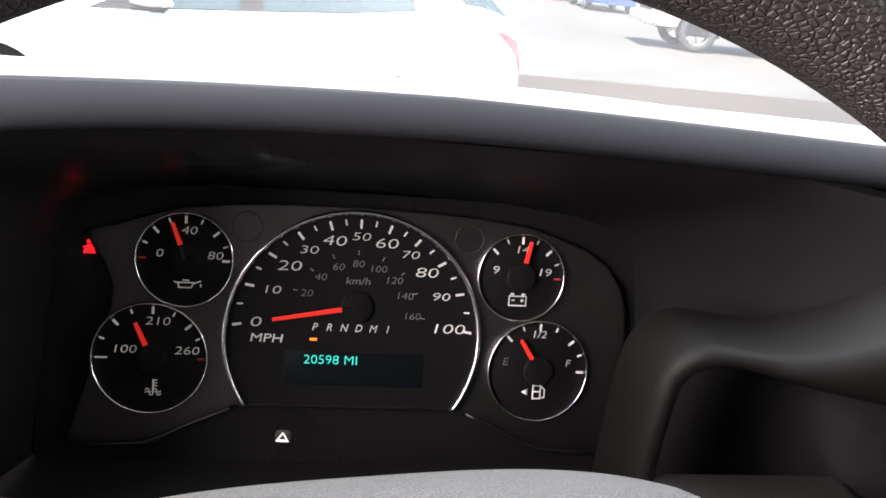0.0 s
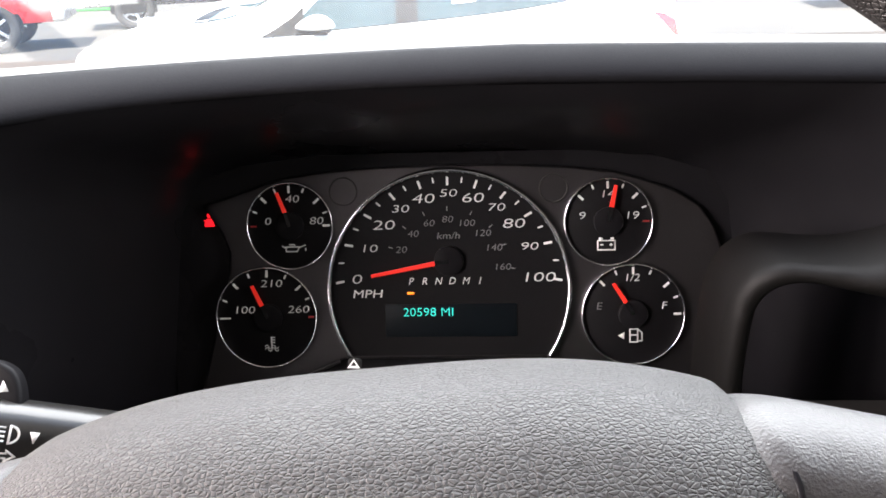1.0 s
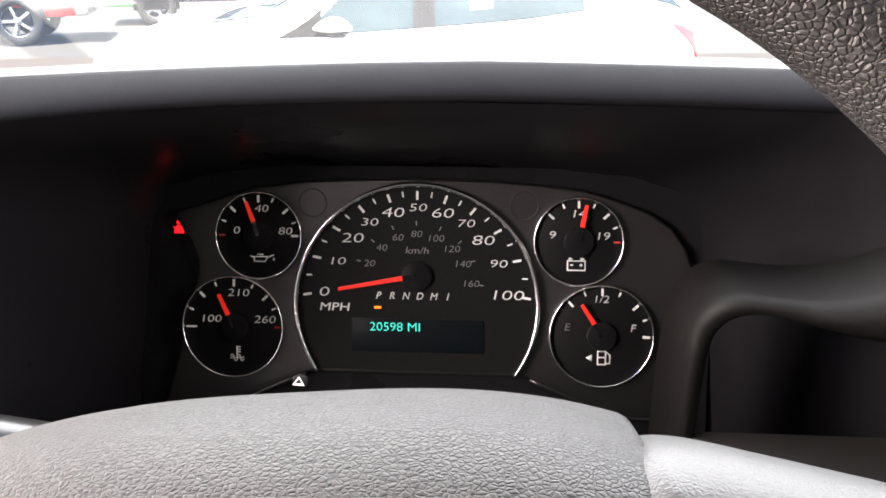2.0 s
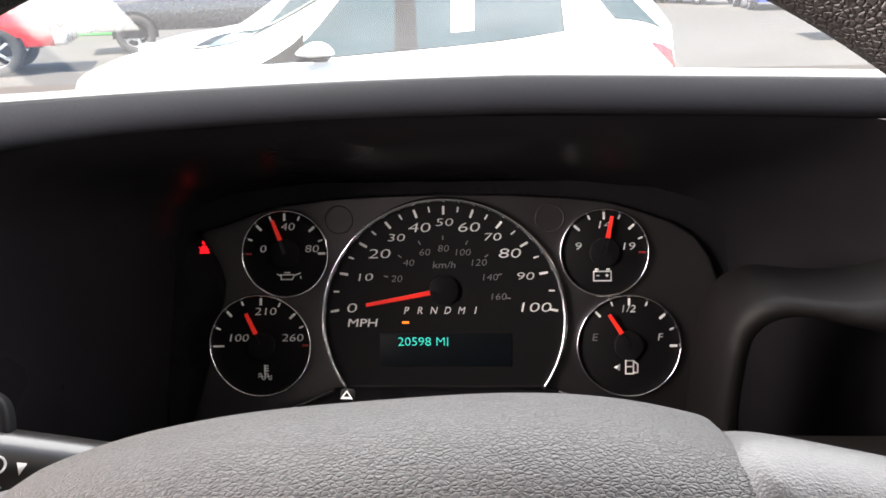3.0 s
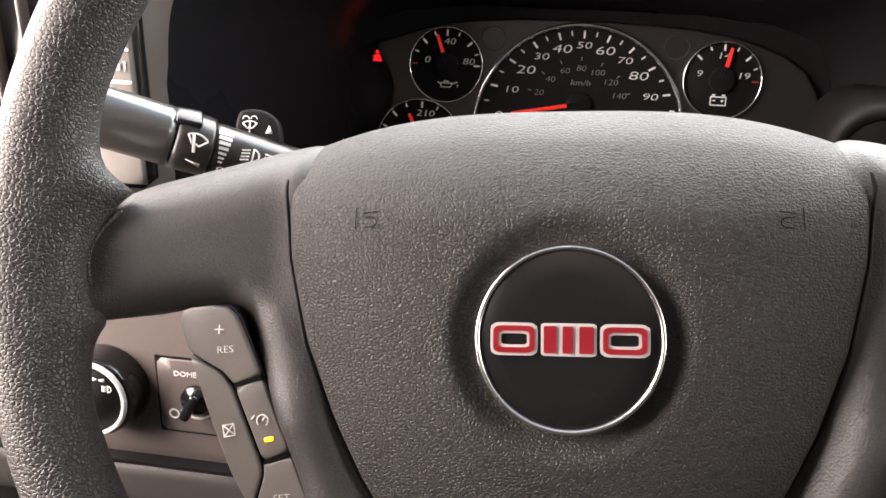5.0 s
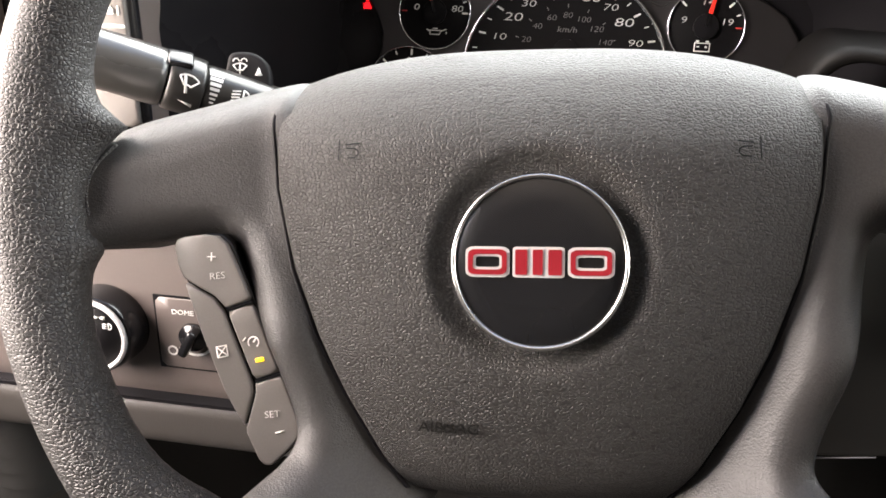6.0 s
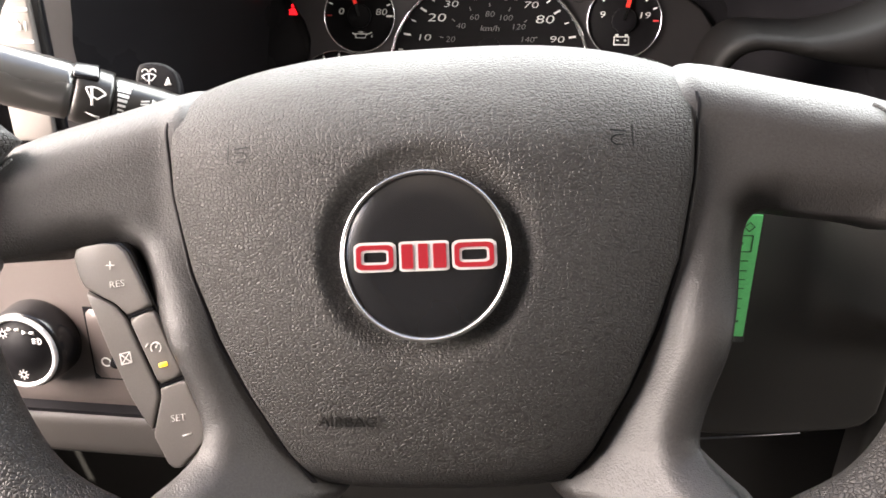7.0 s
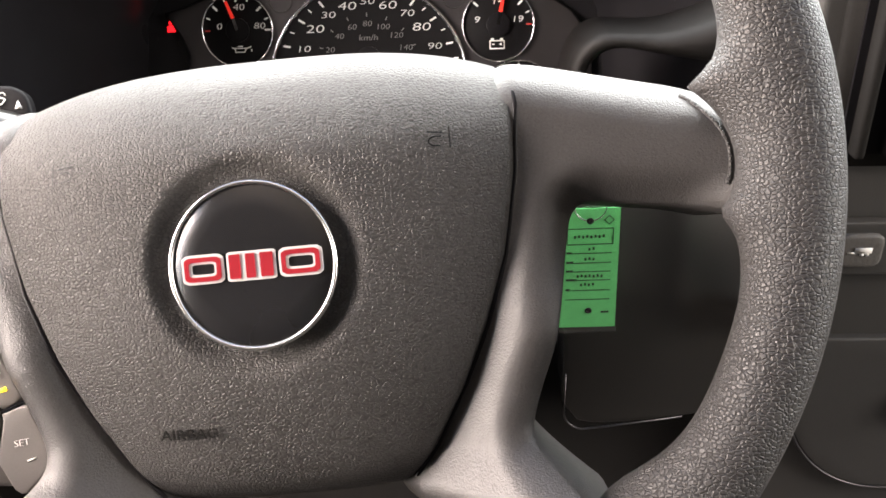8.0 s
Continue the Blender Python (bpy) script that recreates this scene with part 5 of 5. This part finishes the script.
part("coolant_mark", join_bm([flat_bm(bar_poly((0, -0.0030), (0, 0.0052), 0.0011), 0, 0.0003)] + [flat_bm(bar_poly((0, y), (0.0028, y), 0.0007), 0, 0.0003) for y in (0.0045, 0.0025, 0.0005)] + [ring_bm(x, y, 0.0013, 0.0006, 0, 0.0003, a, a + 180, 24) for y in (-0.0030, -0.0050) for x, a in ((-0.0039, 0), (-0.0013, 180), (0.0013, 0), (0.0039, 180))]), PRINT_WHITE, temp, "white thermometer pictogram", pose(0.0022, -0.0160, 0.0023) @ Matrix.Scale(0.78, 4))
needle(temp, (-0.0077, 0.0200), (-0.0020, 0.0076), (0.0010, 0.0), 0.0085, 0.0026)

volt = gauge("volt_gauge", 0.0942, -0.0264, 0.0255, "small black battery voltage gauge")
small_marks(volt, 0.0255, (138, 114, 91, 68, 44, 22))
tick(volt, (0, 0), 0, 0.0238, 0.0200, 0.001, PRINT_RED)
for s, p in (("9", (-0.0154, 0.0036)), ("14", (-0.0008, 0.0161)), ("19", (0.0135, 0.0034))):
    text("gauge_number", s, 0.0062, PRINT_WHITE, volt, pose(*p, 0.0026), 1.42, 0.12, bold=-0.00009)
part("battery_mark", join_bm([frame_bm([(-0.0054, -0.0034), (0.0054, -0.0034), (0.0054, 0.0028), (-0.0054, 0.0028)], [(-0.0047, -0.0027), (0.0047, -0.0027), (0.0047, 0.0021), (-0.0047, 0.0021)], 0, 0.0003), flat_bm(bar_poly((-0.0044, 0.0036), (-0.0022, 0.0036), 0.0012), 0, 0.0003), flat_bm(bar_poly((0.0022, 0.0036), (0.0044, 0.0036), 0.0012), 0, 0.0003), flat_bm(bar_poly((-0.0036, 0.0), (-0.0018, 0.0), 0.0007), 0, 0.0003), flat_bm(bar_poly((0.0018, 0.0), (0.0036, 0.0), 0.0007), 0, 0.0003), flat_bm(bar_poly((0.0027, -0.0009), (0.0027, 0.0009), 0.0007), 0, 0.0003)]), PRINT_WHITE, volt, "white battery pictogram", pose(-0.0010, -0.0136, 0.0023))
needle(volt, (0.0040, 0.0214), (0.0016, 0.0088), (0.0, 0.0), 0.0085, 0.0026)

fuel = gauge("fuel_gauge", 0.1088, -0.0818, 0.0300, "small black fuel gauge")
small_marks(fuel, 0.0300, (134, 112, 90, 68, 42, 22, 0))
for s, p in (("E", (-0.0200, 0.0049)), ("1/2", (-0.0008, 0.0219)), ("F", (0.0181, 0.0050))):
    text("gauge_number", s, 0.0062, PRINT_DIM if s == "E" else PRINT_WHITE, fuel, pose(*p, 0.0026), 1.2, 0.12, bold=-0.00009)
part("fuel_pump_mark", join_bm([frame_bm([(-0.0030, -0.0042), (0.0022, -0.0042), (0.0022, 0.0044), (-0.0030, 0.0044)], [(-0.0023, -0.0035), (0.0015, -0.0035), (0.0015, 0.0037), (-0.0023, 0.0037)], 0, 0.0003), flat_bm(bar_poly((-0.0026, 0.0004), (0.0018, 0.0004), 0.0007), 0, 0.0003), flat_bm(bar_poly((0.0022, 0.0036), (0.0044, 0.0018), 0.0007), 0, 0.0003), flat_bm(bar_poly((0.0044, 0.0020), (0.0044, -0.0032), 0.0007), 0, 0.0003), flat_bm(bar_poly((0.0022, -0.0032), (0.0044, -0.0032), 0.0006), 0, 0.0003), flat_bm([(-0.0096, 0.0), (-0.0060, -0.0021), (-0.0060, 0.0021)], 0, 0.0003)]), PRINT_WHITE, fuel, "white fuel pump pictogram with an arrow", pose(0.0010, -0.0130, 0.0023))
needle(fuel, (-0.0119, 0.0189), (-0.0045, 0.0077), (0.0, 0.0002), 0.0085, 0.0026)

# ---- outside ----
thing("ground", grid_bm([[(-260 + 520 * i / 26, -160 + 480 * j / 24, 0.0) for j in range(25)] for i in range(27)]), ASPHALT, "pale worn asphalt of a car park", "ground", kind="structure")
for i in range(3):
    thing("bay_line", box_bm(0.10, 4.8, 0.006, at=(-18.0 + 2.8 * i, 16.0, 0.003)), LINE_PAINT, "faded white parking line", "parking line", smooth=False, kind="structure")


def wheel_bm_parts(car, x, y, r, w):
    t = part("wheel", lathe_bm([(r * 0.62, -w / 2), (r * 0.92, -w / 2), (r, -w * 0.36), (r, w * 0.36), (r * 0.92, w / 2), (r * 0.62, w / 2), (r * 0.62, -w / 2)], 36), RUBBER, car, "black tyre", pose(x, y, r, 90))
    bms = [lathe_bm([(r * 0.60, -w * 0.3), (r * 0.63, -w * 0.45), (r * 0.63, w * 0.45), (r * 0.60, w * 0.3), (r * 0.60, -w * 0.3)], 32), lathe_bm([(0, -w * 0.42), (r * 0.16, -w * 0.40), (r * 0.18, w * 0.40), (0, w * 0.42)], 20)]
    for k in range(5):
        b = box_bm(r * 0.46, r * 0.14, w * 0.7, r * 0.02, at=(r * 0.38, 0, 0))
        bmesh.ops.rotate(b, matrix=Matrix.Rotation(2 * math.pi * k / 5, 3, "Z"), verts=b.verts)
        bms.append(b)
    part("rim", join_bm(bms), ALLOY, t, "silver spoked rim")


def vehicle(name, m, paint, label, length, half, top, belt, sill=0.28, wheel_r=0.34, axles=(0.85, 3.55), windows=(), roof_in=0.20, tail=None, head=None, group=""):
    """A car or truck that heads along its own -x: a shell lofted over its length, with panes, lamps and wheels."""
    car = empty(name, m, label, "pickup truck" if "pickup" in name else "car", group)

    def shell(s, k):
        """A place on the flank: s along the length, k from 0 at the sill over 1 at the belt to 2 at the roof's edge."""
        end = min(1, min(s, length - s) / 0.55)
        w = half * (0.80 + 0.20 * math.sqrt(max(0, 1 - (1 - end) ** 2)))
        zb, zt = curve_lerp(belt, s), curve_lerp(top, s)
        if k <= 1:
            return w * (0.93 + 0.07 * math.sin(math.pi * min(1, k * 0.95))), sill + (min(zb, zt) - sill) * k
        f = k - 1
        inset = roof_in * max(0, min(1, (zt - zb) / 0.5))
        return w * (0.93 + 0.07 * math.sin(math.pi * 0.95)) - 0.02 * f - inset * f, min(zb, zt) + max(0, zt - zb) * f

    rows = []
    ns = 64
    for i in range(ns + 1):
        s = length * i / ns
        prof = [shell(s, k) for k in (0, 0.15, 0.35, 0.55, 0.75, 0.9, 1, 1.25, 1.5, 1.75, 1.92)]
        y1, z1 = shell(s, 2)
        crown = 0.05
        prof += [(y1 - 0.03, z1 + 0.012), (y1 * 0.6, z1 + crown * 0.75), (0, z1 + crown)]
        full = [(s, -y, z) for y, z in prof] + [(s, y, z) for y, z in prof[-2::-1]]
        rows.append(full)
    bm = grid_bm(rows)
    bm.verts.ensure_lookup_table()
    n = len(rows[0])
    bm.faces.new([bm.verts[k] for k in range(n)])
    bm.faces.new([bm.verts[ns * n + k] for k in range(n)])
    part("body", bm, paint, car, "painted body shell")
    for s0, s1, t0, t1, k0, k1, mat in windows:
        for side in (-1, 1):
            if mat is CAR_GLASS:
                edge = []
                for a in range(15):
                    f = -0.012 + 1.024 * a / 14
                    edge.append([((s0 + (s1 - s0) * f) * (1 - g) + (t0 + (t1 - t0) * f) * g, k0 - 0.012 + (k1 - k0 + 0.024) * g) for g in [b / 8 for b in range(9)]])
                part("window_trim", grid_bm([[(s, side * (shell(s, k)[0] + 0.003), shell(s, k)[1]) for s, k in row] for row in edge]), CAR_TRIM, car, "black window surround")
            rws = []
            for a in range(13):
                f = a / 12
                row = []
                for b in range(7):
                    g = b / 6
                    s = (s0 + (s1 - s0) * f) * (1 - g) + (t0 + (t1 - t0) * f) * g
                    y, z = shell(s, k0 + (k1 - k0) * g)
                    row.append((s, side * (y + 0.007), z))
                rws.append(row)
            part("side_window" if mat is CAR_GLASS else "pillar_trim", grid_bm(rws), mat, car, "dark tinted side glass" if mat is CAR_GLASS else "black pillar trim")
    for ax_s in axles:
        for side in (-1, 1):
            arch = [(ax_s + (wheel_r + 0.06) * math.cos(radians(a)), wheel_r + (wheel_r + 0.06) * math.sin(radians(a))) for a in range(-10, 191, 10)]
            bm = flat_bm(arch, 0, 0.012)
            part("wheel_arch", bm, CAR_TRIM, car, "dark wheel arch", pose(0, side * (half * 0.985) + (0.006 if side > 0 else -0.006), 0, 90), smooth=False)
            wheel_bm_parts(car, ax_s, side * (half - 0.10), wheel_r, 0.23)
    return car, shell


# white crossover across the van's nose
SUV_TOP = [(0, 0.74), (0.06, 0.83), (0.2, 0.90), (0.4, 0.962), (0.6, 1.005), (0.95, 1.045), (1.10, 1.055), (1.32, 1.085), (1.67, 1.245), (2.0, 1.42), (2.3, 1.54), (2.6, 1.60), (2.9, 1.62), (3.6, 1.58), (3.95, 1.50), (4.2, 1.36), (4.34, 1.22), (4.43, 1.08), (4.48, 0.74)]
SUV_BELT = [(0, 0.72), (0.06, 0.80), (0.25, 0.875), (0.8, 0.925), (1.55, 0.945), (2.5, 1.0), (3.2, 1.055), (3.7, 1.12), (4.1, 1.15), (4.34, 1.10), (4.44, 1.0), (4.48, 0.74)]
suv, suv_shell = vehicle("parked_suv", pose(-3.08, 6.74, 0), PAINT_WHITE, "white crossover parked across, its tinted windows shut", 4.48, 0.92, SUV_TOP, SUV_BELT, axles=(0.86, 3.56), wheel_r=0.31,
    windows=((1.62, 2.46, 2.10, 2.46, 1.03, 1.90, CAR_GLASS), (2.46, 2.62, 2.46, 2.60, 1.02, 1.92, CAR_TRIM), (2.62, 3.64, 2.60, 3.60, 1.03, 1.90, CAR_GLASS), (4.00, 4.34, 3.78, 4.04, 1.16, 1.85, CAR_GLASS)))


def band(s0, s1, half_w, lift, zf, n=8):
    """A pane that lies over the car's width."""
    return grid_bm([[(s0 + (s1 - s0) * a / n, half_w(a / n) * (2 * b / n - 1), zf(s0 + (s1 - s0) * a / n) + 0.05 * (1 - (2 * b / n - 1) ** 2) + lift) for b in range(n + 1)] for a in range(n + 1)])


part("windscreen", band(1.10, 2.12, lambda f: 0.80 - 0.14 * f, 0.014, lambda s: curve_lerp(SUV_TOP, s)), CAR_GLASS, suv, "raked windscreen glass")
part("rear_window", band(4.02, 4.33, lambda f: 0.62 + 0.06 * f, 0.012, lambda s: curve_lerp(SUV_TOP, s)), CAR_GLASS, suv, "rear window glass")
part("wiper_cowl", band(0.97, 1.11, lambda f: 0.80, 0.008, lambda s: curve_lerp(SUV_TOP, s)), CAR_TRIM, suv, "black wiper cowl")
for side in (-1, 1):
    bm = bmesh.new()
    bmesh.ops.create_uvsphere(bm, u_segments=20, v_segments=12, radius=1)
    for v in bm.verts:
        v.co = Vector((v.co.x * (0.15 if v.co.x > 0 else 0.13) * (1 - 0.25 * max(0, v.co.z)), v.co.y * 0.10, v.co.z * (0.075 + 0.02 * v.co.x if v.co.z > 0 else 0.032)))
    mir = part("wing_mirror", bm, PAINT_WHITE, suv, "white wing mirror", pose(1.91, side * 1.01, 1.025))
    part("mirror_foot", box_bm(0.22, 0.16, 0.03, 0.012, at=(-0.01, -side * 0.03, -0.045)), CAR_TRIM, mir, "black mirror foot")
    part("corner_trim", grid_bm([[(s, side * (suv_shell(s, k)[0] + 0.008), suv_shell(s, k)[1]) for k in ((1.0, 1.0 + 0.35 * f, 1.0 + 0.7 * f))] for s, f in ((1.48, 0.0), (1.60, 0.30), (1.72, 0.55), (1.80, 0.75))]), CAR_TRIM, suv, "black corner trim")
    for s in (2.30, 3.32):
        y, z = suv_shell(s, 0.86)
        part("door_handle", box_bm(0.16, 0.025, 0.022, 0.008, at=(s, side * (y + 0.016), z)), PAINT_WHITE, suv, "white door handle")
        part("handle_recess", box_bm(0.055, 0.006, 0.018, 0.002, at=(s - 0.02, side * (y + 0.002), z - 0.004)), CAR_TRIM, suv)
    for s in (1.58, 2.52, 3.46):
        part("door_gap", grid_bm([[(s + d + 0.05 * (1 - k), side * (suv_shell(s, k)[0] + 0.003), suv_shell(s, k)[1]) for k in (0.12, 0.3, 0.5, 0.7, 0.9, 1.0)] for d in (-0.003, 0.003)]), CAR_TRIM, suv, "thin door gap")
    # lamps
    rws = [[(s, side * (suv_shell(s, k)[0] + 0.010), suv_shell(s, k)[1]) for k in ks] for s, ks in ((0.02, (0.64, 0.72, 0.84)), (0.14, (0.58, 0.64, 0.72)), (0.28, (0.58, 0.63, 0.67)), (0.40, (0.61, 0.63, 0.66)))]
    part("headlamp", grid_bm(rws), HEAD_LENS, suv, "clear headlamp lens")
    rws = [[(s, side * (suv_shell(s, k)[0] + 0.012), suv_shell(s, k)[1]) for k in ks] for s, ks in ((0.38, (0.60, 0.63, 0.665)), (0.48, (0.635, 0.65, 0.665)), (0.58, (0.655, 0.66, 0.668)))]
    part("side_marker", grid_bm(rws), HEAD_AMBER, suv, "amber corner lamp")
    rws = [[(s, side * (suv_shell(s, k)[0] + 0.012), suv_shell(s, k)[1]) for k in ks] for s, ks in ((4.25, (0.885, 0.890, 0.895)), (4.33, (0.83, 0.865, 0.90)), (4.41, (0.785, 0.84, 0.90)), (4.468, (0.80, 0.85, 0.895)))]
    part("tail_lamp", grid_bm(rws), TAIL_RED, suv, "red tail lamp")
y, z = suv_shell(2.9, 1.35)
part("window_sticker", grid_bm([[(s, -(suv_shell(s, k)[0] + 0.012), suv_shell(s, k)[1]) for k in (1.18, 1.4, 1.62)] for s in (2.86, 2.94, 3.02)]), PAPER, suv, "white paper price sticker in the window")
part("sticker_bar", join_bm([box_bm(0.09, 0.004, 0.022, at=(2.80 + 0.11 * (i % 4), -(suv_shell(2.9, 1.8)[0] + 0.016), suv_shell(2.9, 1.76)[1] + 0.05 * (i // 4))) for i in range(8)]), PAPER, suv, "white unreadable window writing", smooth=False)
part("front_grille", box_bm(0.05, 0.9, 0.20, 0.02, at=(0.0, 0, 0.60)), CAR_TRIM, suv, "black grille")
part("sill_trim", join_bm([box_bm(3.9, 0.05, 0.10, 0.02, at=(2.2, sd * 0.88, 0.30)) for sd in (-1, 1)]), CAR_TRIM, suv, "black sill trim")

SEDAN_TOP = [(0, 0.55), (0.1, 0.72), (0.9, 0.86), (1.3, 0.95), (1.9, 1.32), (2.3, 1.44), (3.2, 1.42), (3.9, 1.10), (4.4, 1.02), (4.6, 0.6)]
SEDAN_BELT = [(0, 0.55), (0.1, 0.70), (0.9, 0.84), (1.5, 0.90), (3.4, 0.96), (4.2, 0.98), (4.6, 0.6)]
WAGON_TOP = [(0, 0.62), (0.1, 0.82), (0.8, 0.98), (1.15, 1.06), (1.75, 1.55), (2.1, 1.66), (3.9, 1.68), (4.25, 1.45), (4.5, 1.05), (4.6, 0.65)]
WAGON_BELT = [(0, 0.62), (0.1, 0.80), (0.8, 0.95), (1.5, 1.02), (3.6, 1.06), (4.4, 1.04), (4.6, 0.65)]
TRUCK_TOP = [(0, 0.75), (0.08, 1.02), (1.0, 1.14), (1.35, 1.20), (1.85, 1.70), (2.2, 1.82), (3.1, 1.82), (3.45, 1.66), (3.62, 1.22), (3.8, 1.18), (5.5, 1.18), (5.6, 0.7)]
TRUCK_BELT = [(0, 0.75), (0.08, 1.0), (1.0, 1.12), (1.6, 1.16), (3.4, 1.18), (5.5, 1.17), (5.6, 0.7)]
SEDAN_WIN = ((1.62, 2.45, 2.05, 2.45, 1.05, 1.9, CAR_GLASS), (2.52, 3.45, 2.52, 3.15, 1.05, 1.9, CAR_GLASS))
WAGON_WIN = ((1.55, 2.40, 1.95, 2.40, 1.05, 1.88, CAR_GLASS), (2.48, 3.40, 2.48, 3.40, 1.05, 1.88, CAR_GLASS), (3.48, 4.15, 3.48, 4.0, 1.08, 1.88, CAR_GLASS))
TRUCK_WIN = ((1.72, 2.45, 2.05, 2.45, 1.05, 1.88, CAR_GLASS), (2.55, 3.40, 2.55, 3.28, 1.05, 1.88, CAR_GLASS))


def pickup(m, paint, label, group):
    car, sh = vehicle("pickup_truck", m, paint, label, 5.6, 0.98, TRUCK_TOP, TRUCK_BELT, sill=0.48, wheel_r=0.42, axles=(1.0, 4.5), windows=TRUCK_WIN, group=group)
    part("bumper", box_bm(0.22, 1.86, 0.24, 0.05, 3, at=(-0.04, 0, 0.60)), ALLOY, car, "chrome front bumper")
    part("grille", box_bm(0.06, 1.2, 0.26, 0.03, at=(0.02, 0, 0.88)), CAR_TRIM, car, "dark grille")
    for sd in (-1, 1):
        part("headlamp", box_bm(0.10, 0.30, 0.24, 0.04, 3, at=(0.05, sd * 0.74, 0.90)), HEAD_LENS, car, "clear headlamp")
    return car


pickup(pose(-7.75, 15.15, 0, 0, 0, 200), PAINT_RED, "red pickup truck with dark tyres on the car park", "parked vehicles")
pickup(pose(-8.86, 18.44, 0, 0, 0, 22), PAINT_BLACK, "black pickup truck with a chrome bumper", "parked vehicles")


def lamps(car, length, z=0.70, half=0.85):
    for sd in (-1, 1):
        part("headlamp", box_bm(0.16, 0.30, 0.14, 0.04, 3, at=(0.10, sd * (half - 0.16), z)), HEAD_LENS, car, "clear headlamp")
        part("tail_lamp", box_bm(0.10, 0.24, 0.20, 0.03, 3, at=(length - 0.06, sd * (half - 0.12), z + 0.12)), TAIL_RED, car, "red tail lamp")


for m, paint, label in ((pose(-4.40, 11.2, 0, 0, 0, 0), PAINT_SILVER, "silver saloon parked behind the white crossover"),):
    c, _ = vehicle("parked_car", m, paint, label, 4.6, 0.90, SEDAN_TOP, SEDAN_BELT, windows=SEDAN_WIN, group="parked vehicles")
    lamps(c, 4.6)
for m, paint, label in ((pose(7.8, 37.5, 0, 0, 0, 90), PAINT_RED, "red car in the far row"), (pose(9.8, 35.0, 0, 0, 0, 110), PAINT_WHITE, "white estate car in the far row"), (pose(10.1, 29.6, 0, 0, 0, 85), PAINT_BLUE, "blue car in the far row"), (pose(13.0, 29.6, 0, 0, 0, 85), PAINT_WHITE, "white car in the far row"),
                        (pose(15.8, 29.6, 0, 0, 0, 85), PAINT_SILVER, "silver car in the far row"), (pose(18.6, 29.6, 0, 0, 0, 85), PAINT_BLACK, "black car in the far row")):
    c, _ = vehicle("parked_car", m, paint, label, 4.6, 0.90, WAGON_TOP, WAGON_BELT, windows=WAGON_WIN, group="parked vehicles")
    lamps(c, 4.6, 0.8)
pickup(pose(7.0, 18.4, 0, 0, 0, -8), PAINT_TAN, "tan pickup truck with dark tyres", "parked vehicles")
bin_thing = empty("waste_skip", pose(-11.9, 25.0, 0), "green steel skip behind the trucks", "skip")
part("skip_body", box_bm(1.9, 1.3, 1.5, 0.05, 2, at=(0, 0, 0.75)), PAINT_GREEN, bin_thing)
part("skip_lid", box_bm(1.95, 1.35, 0.08, 0.03, 2, at=(0, 0, 1.54)), CAR_TRIM, bin_thing, "black lid")
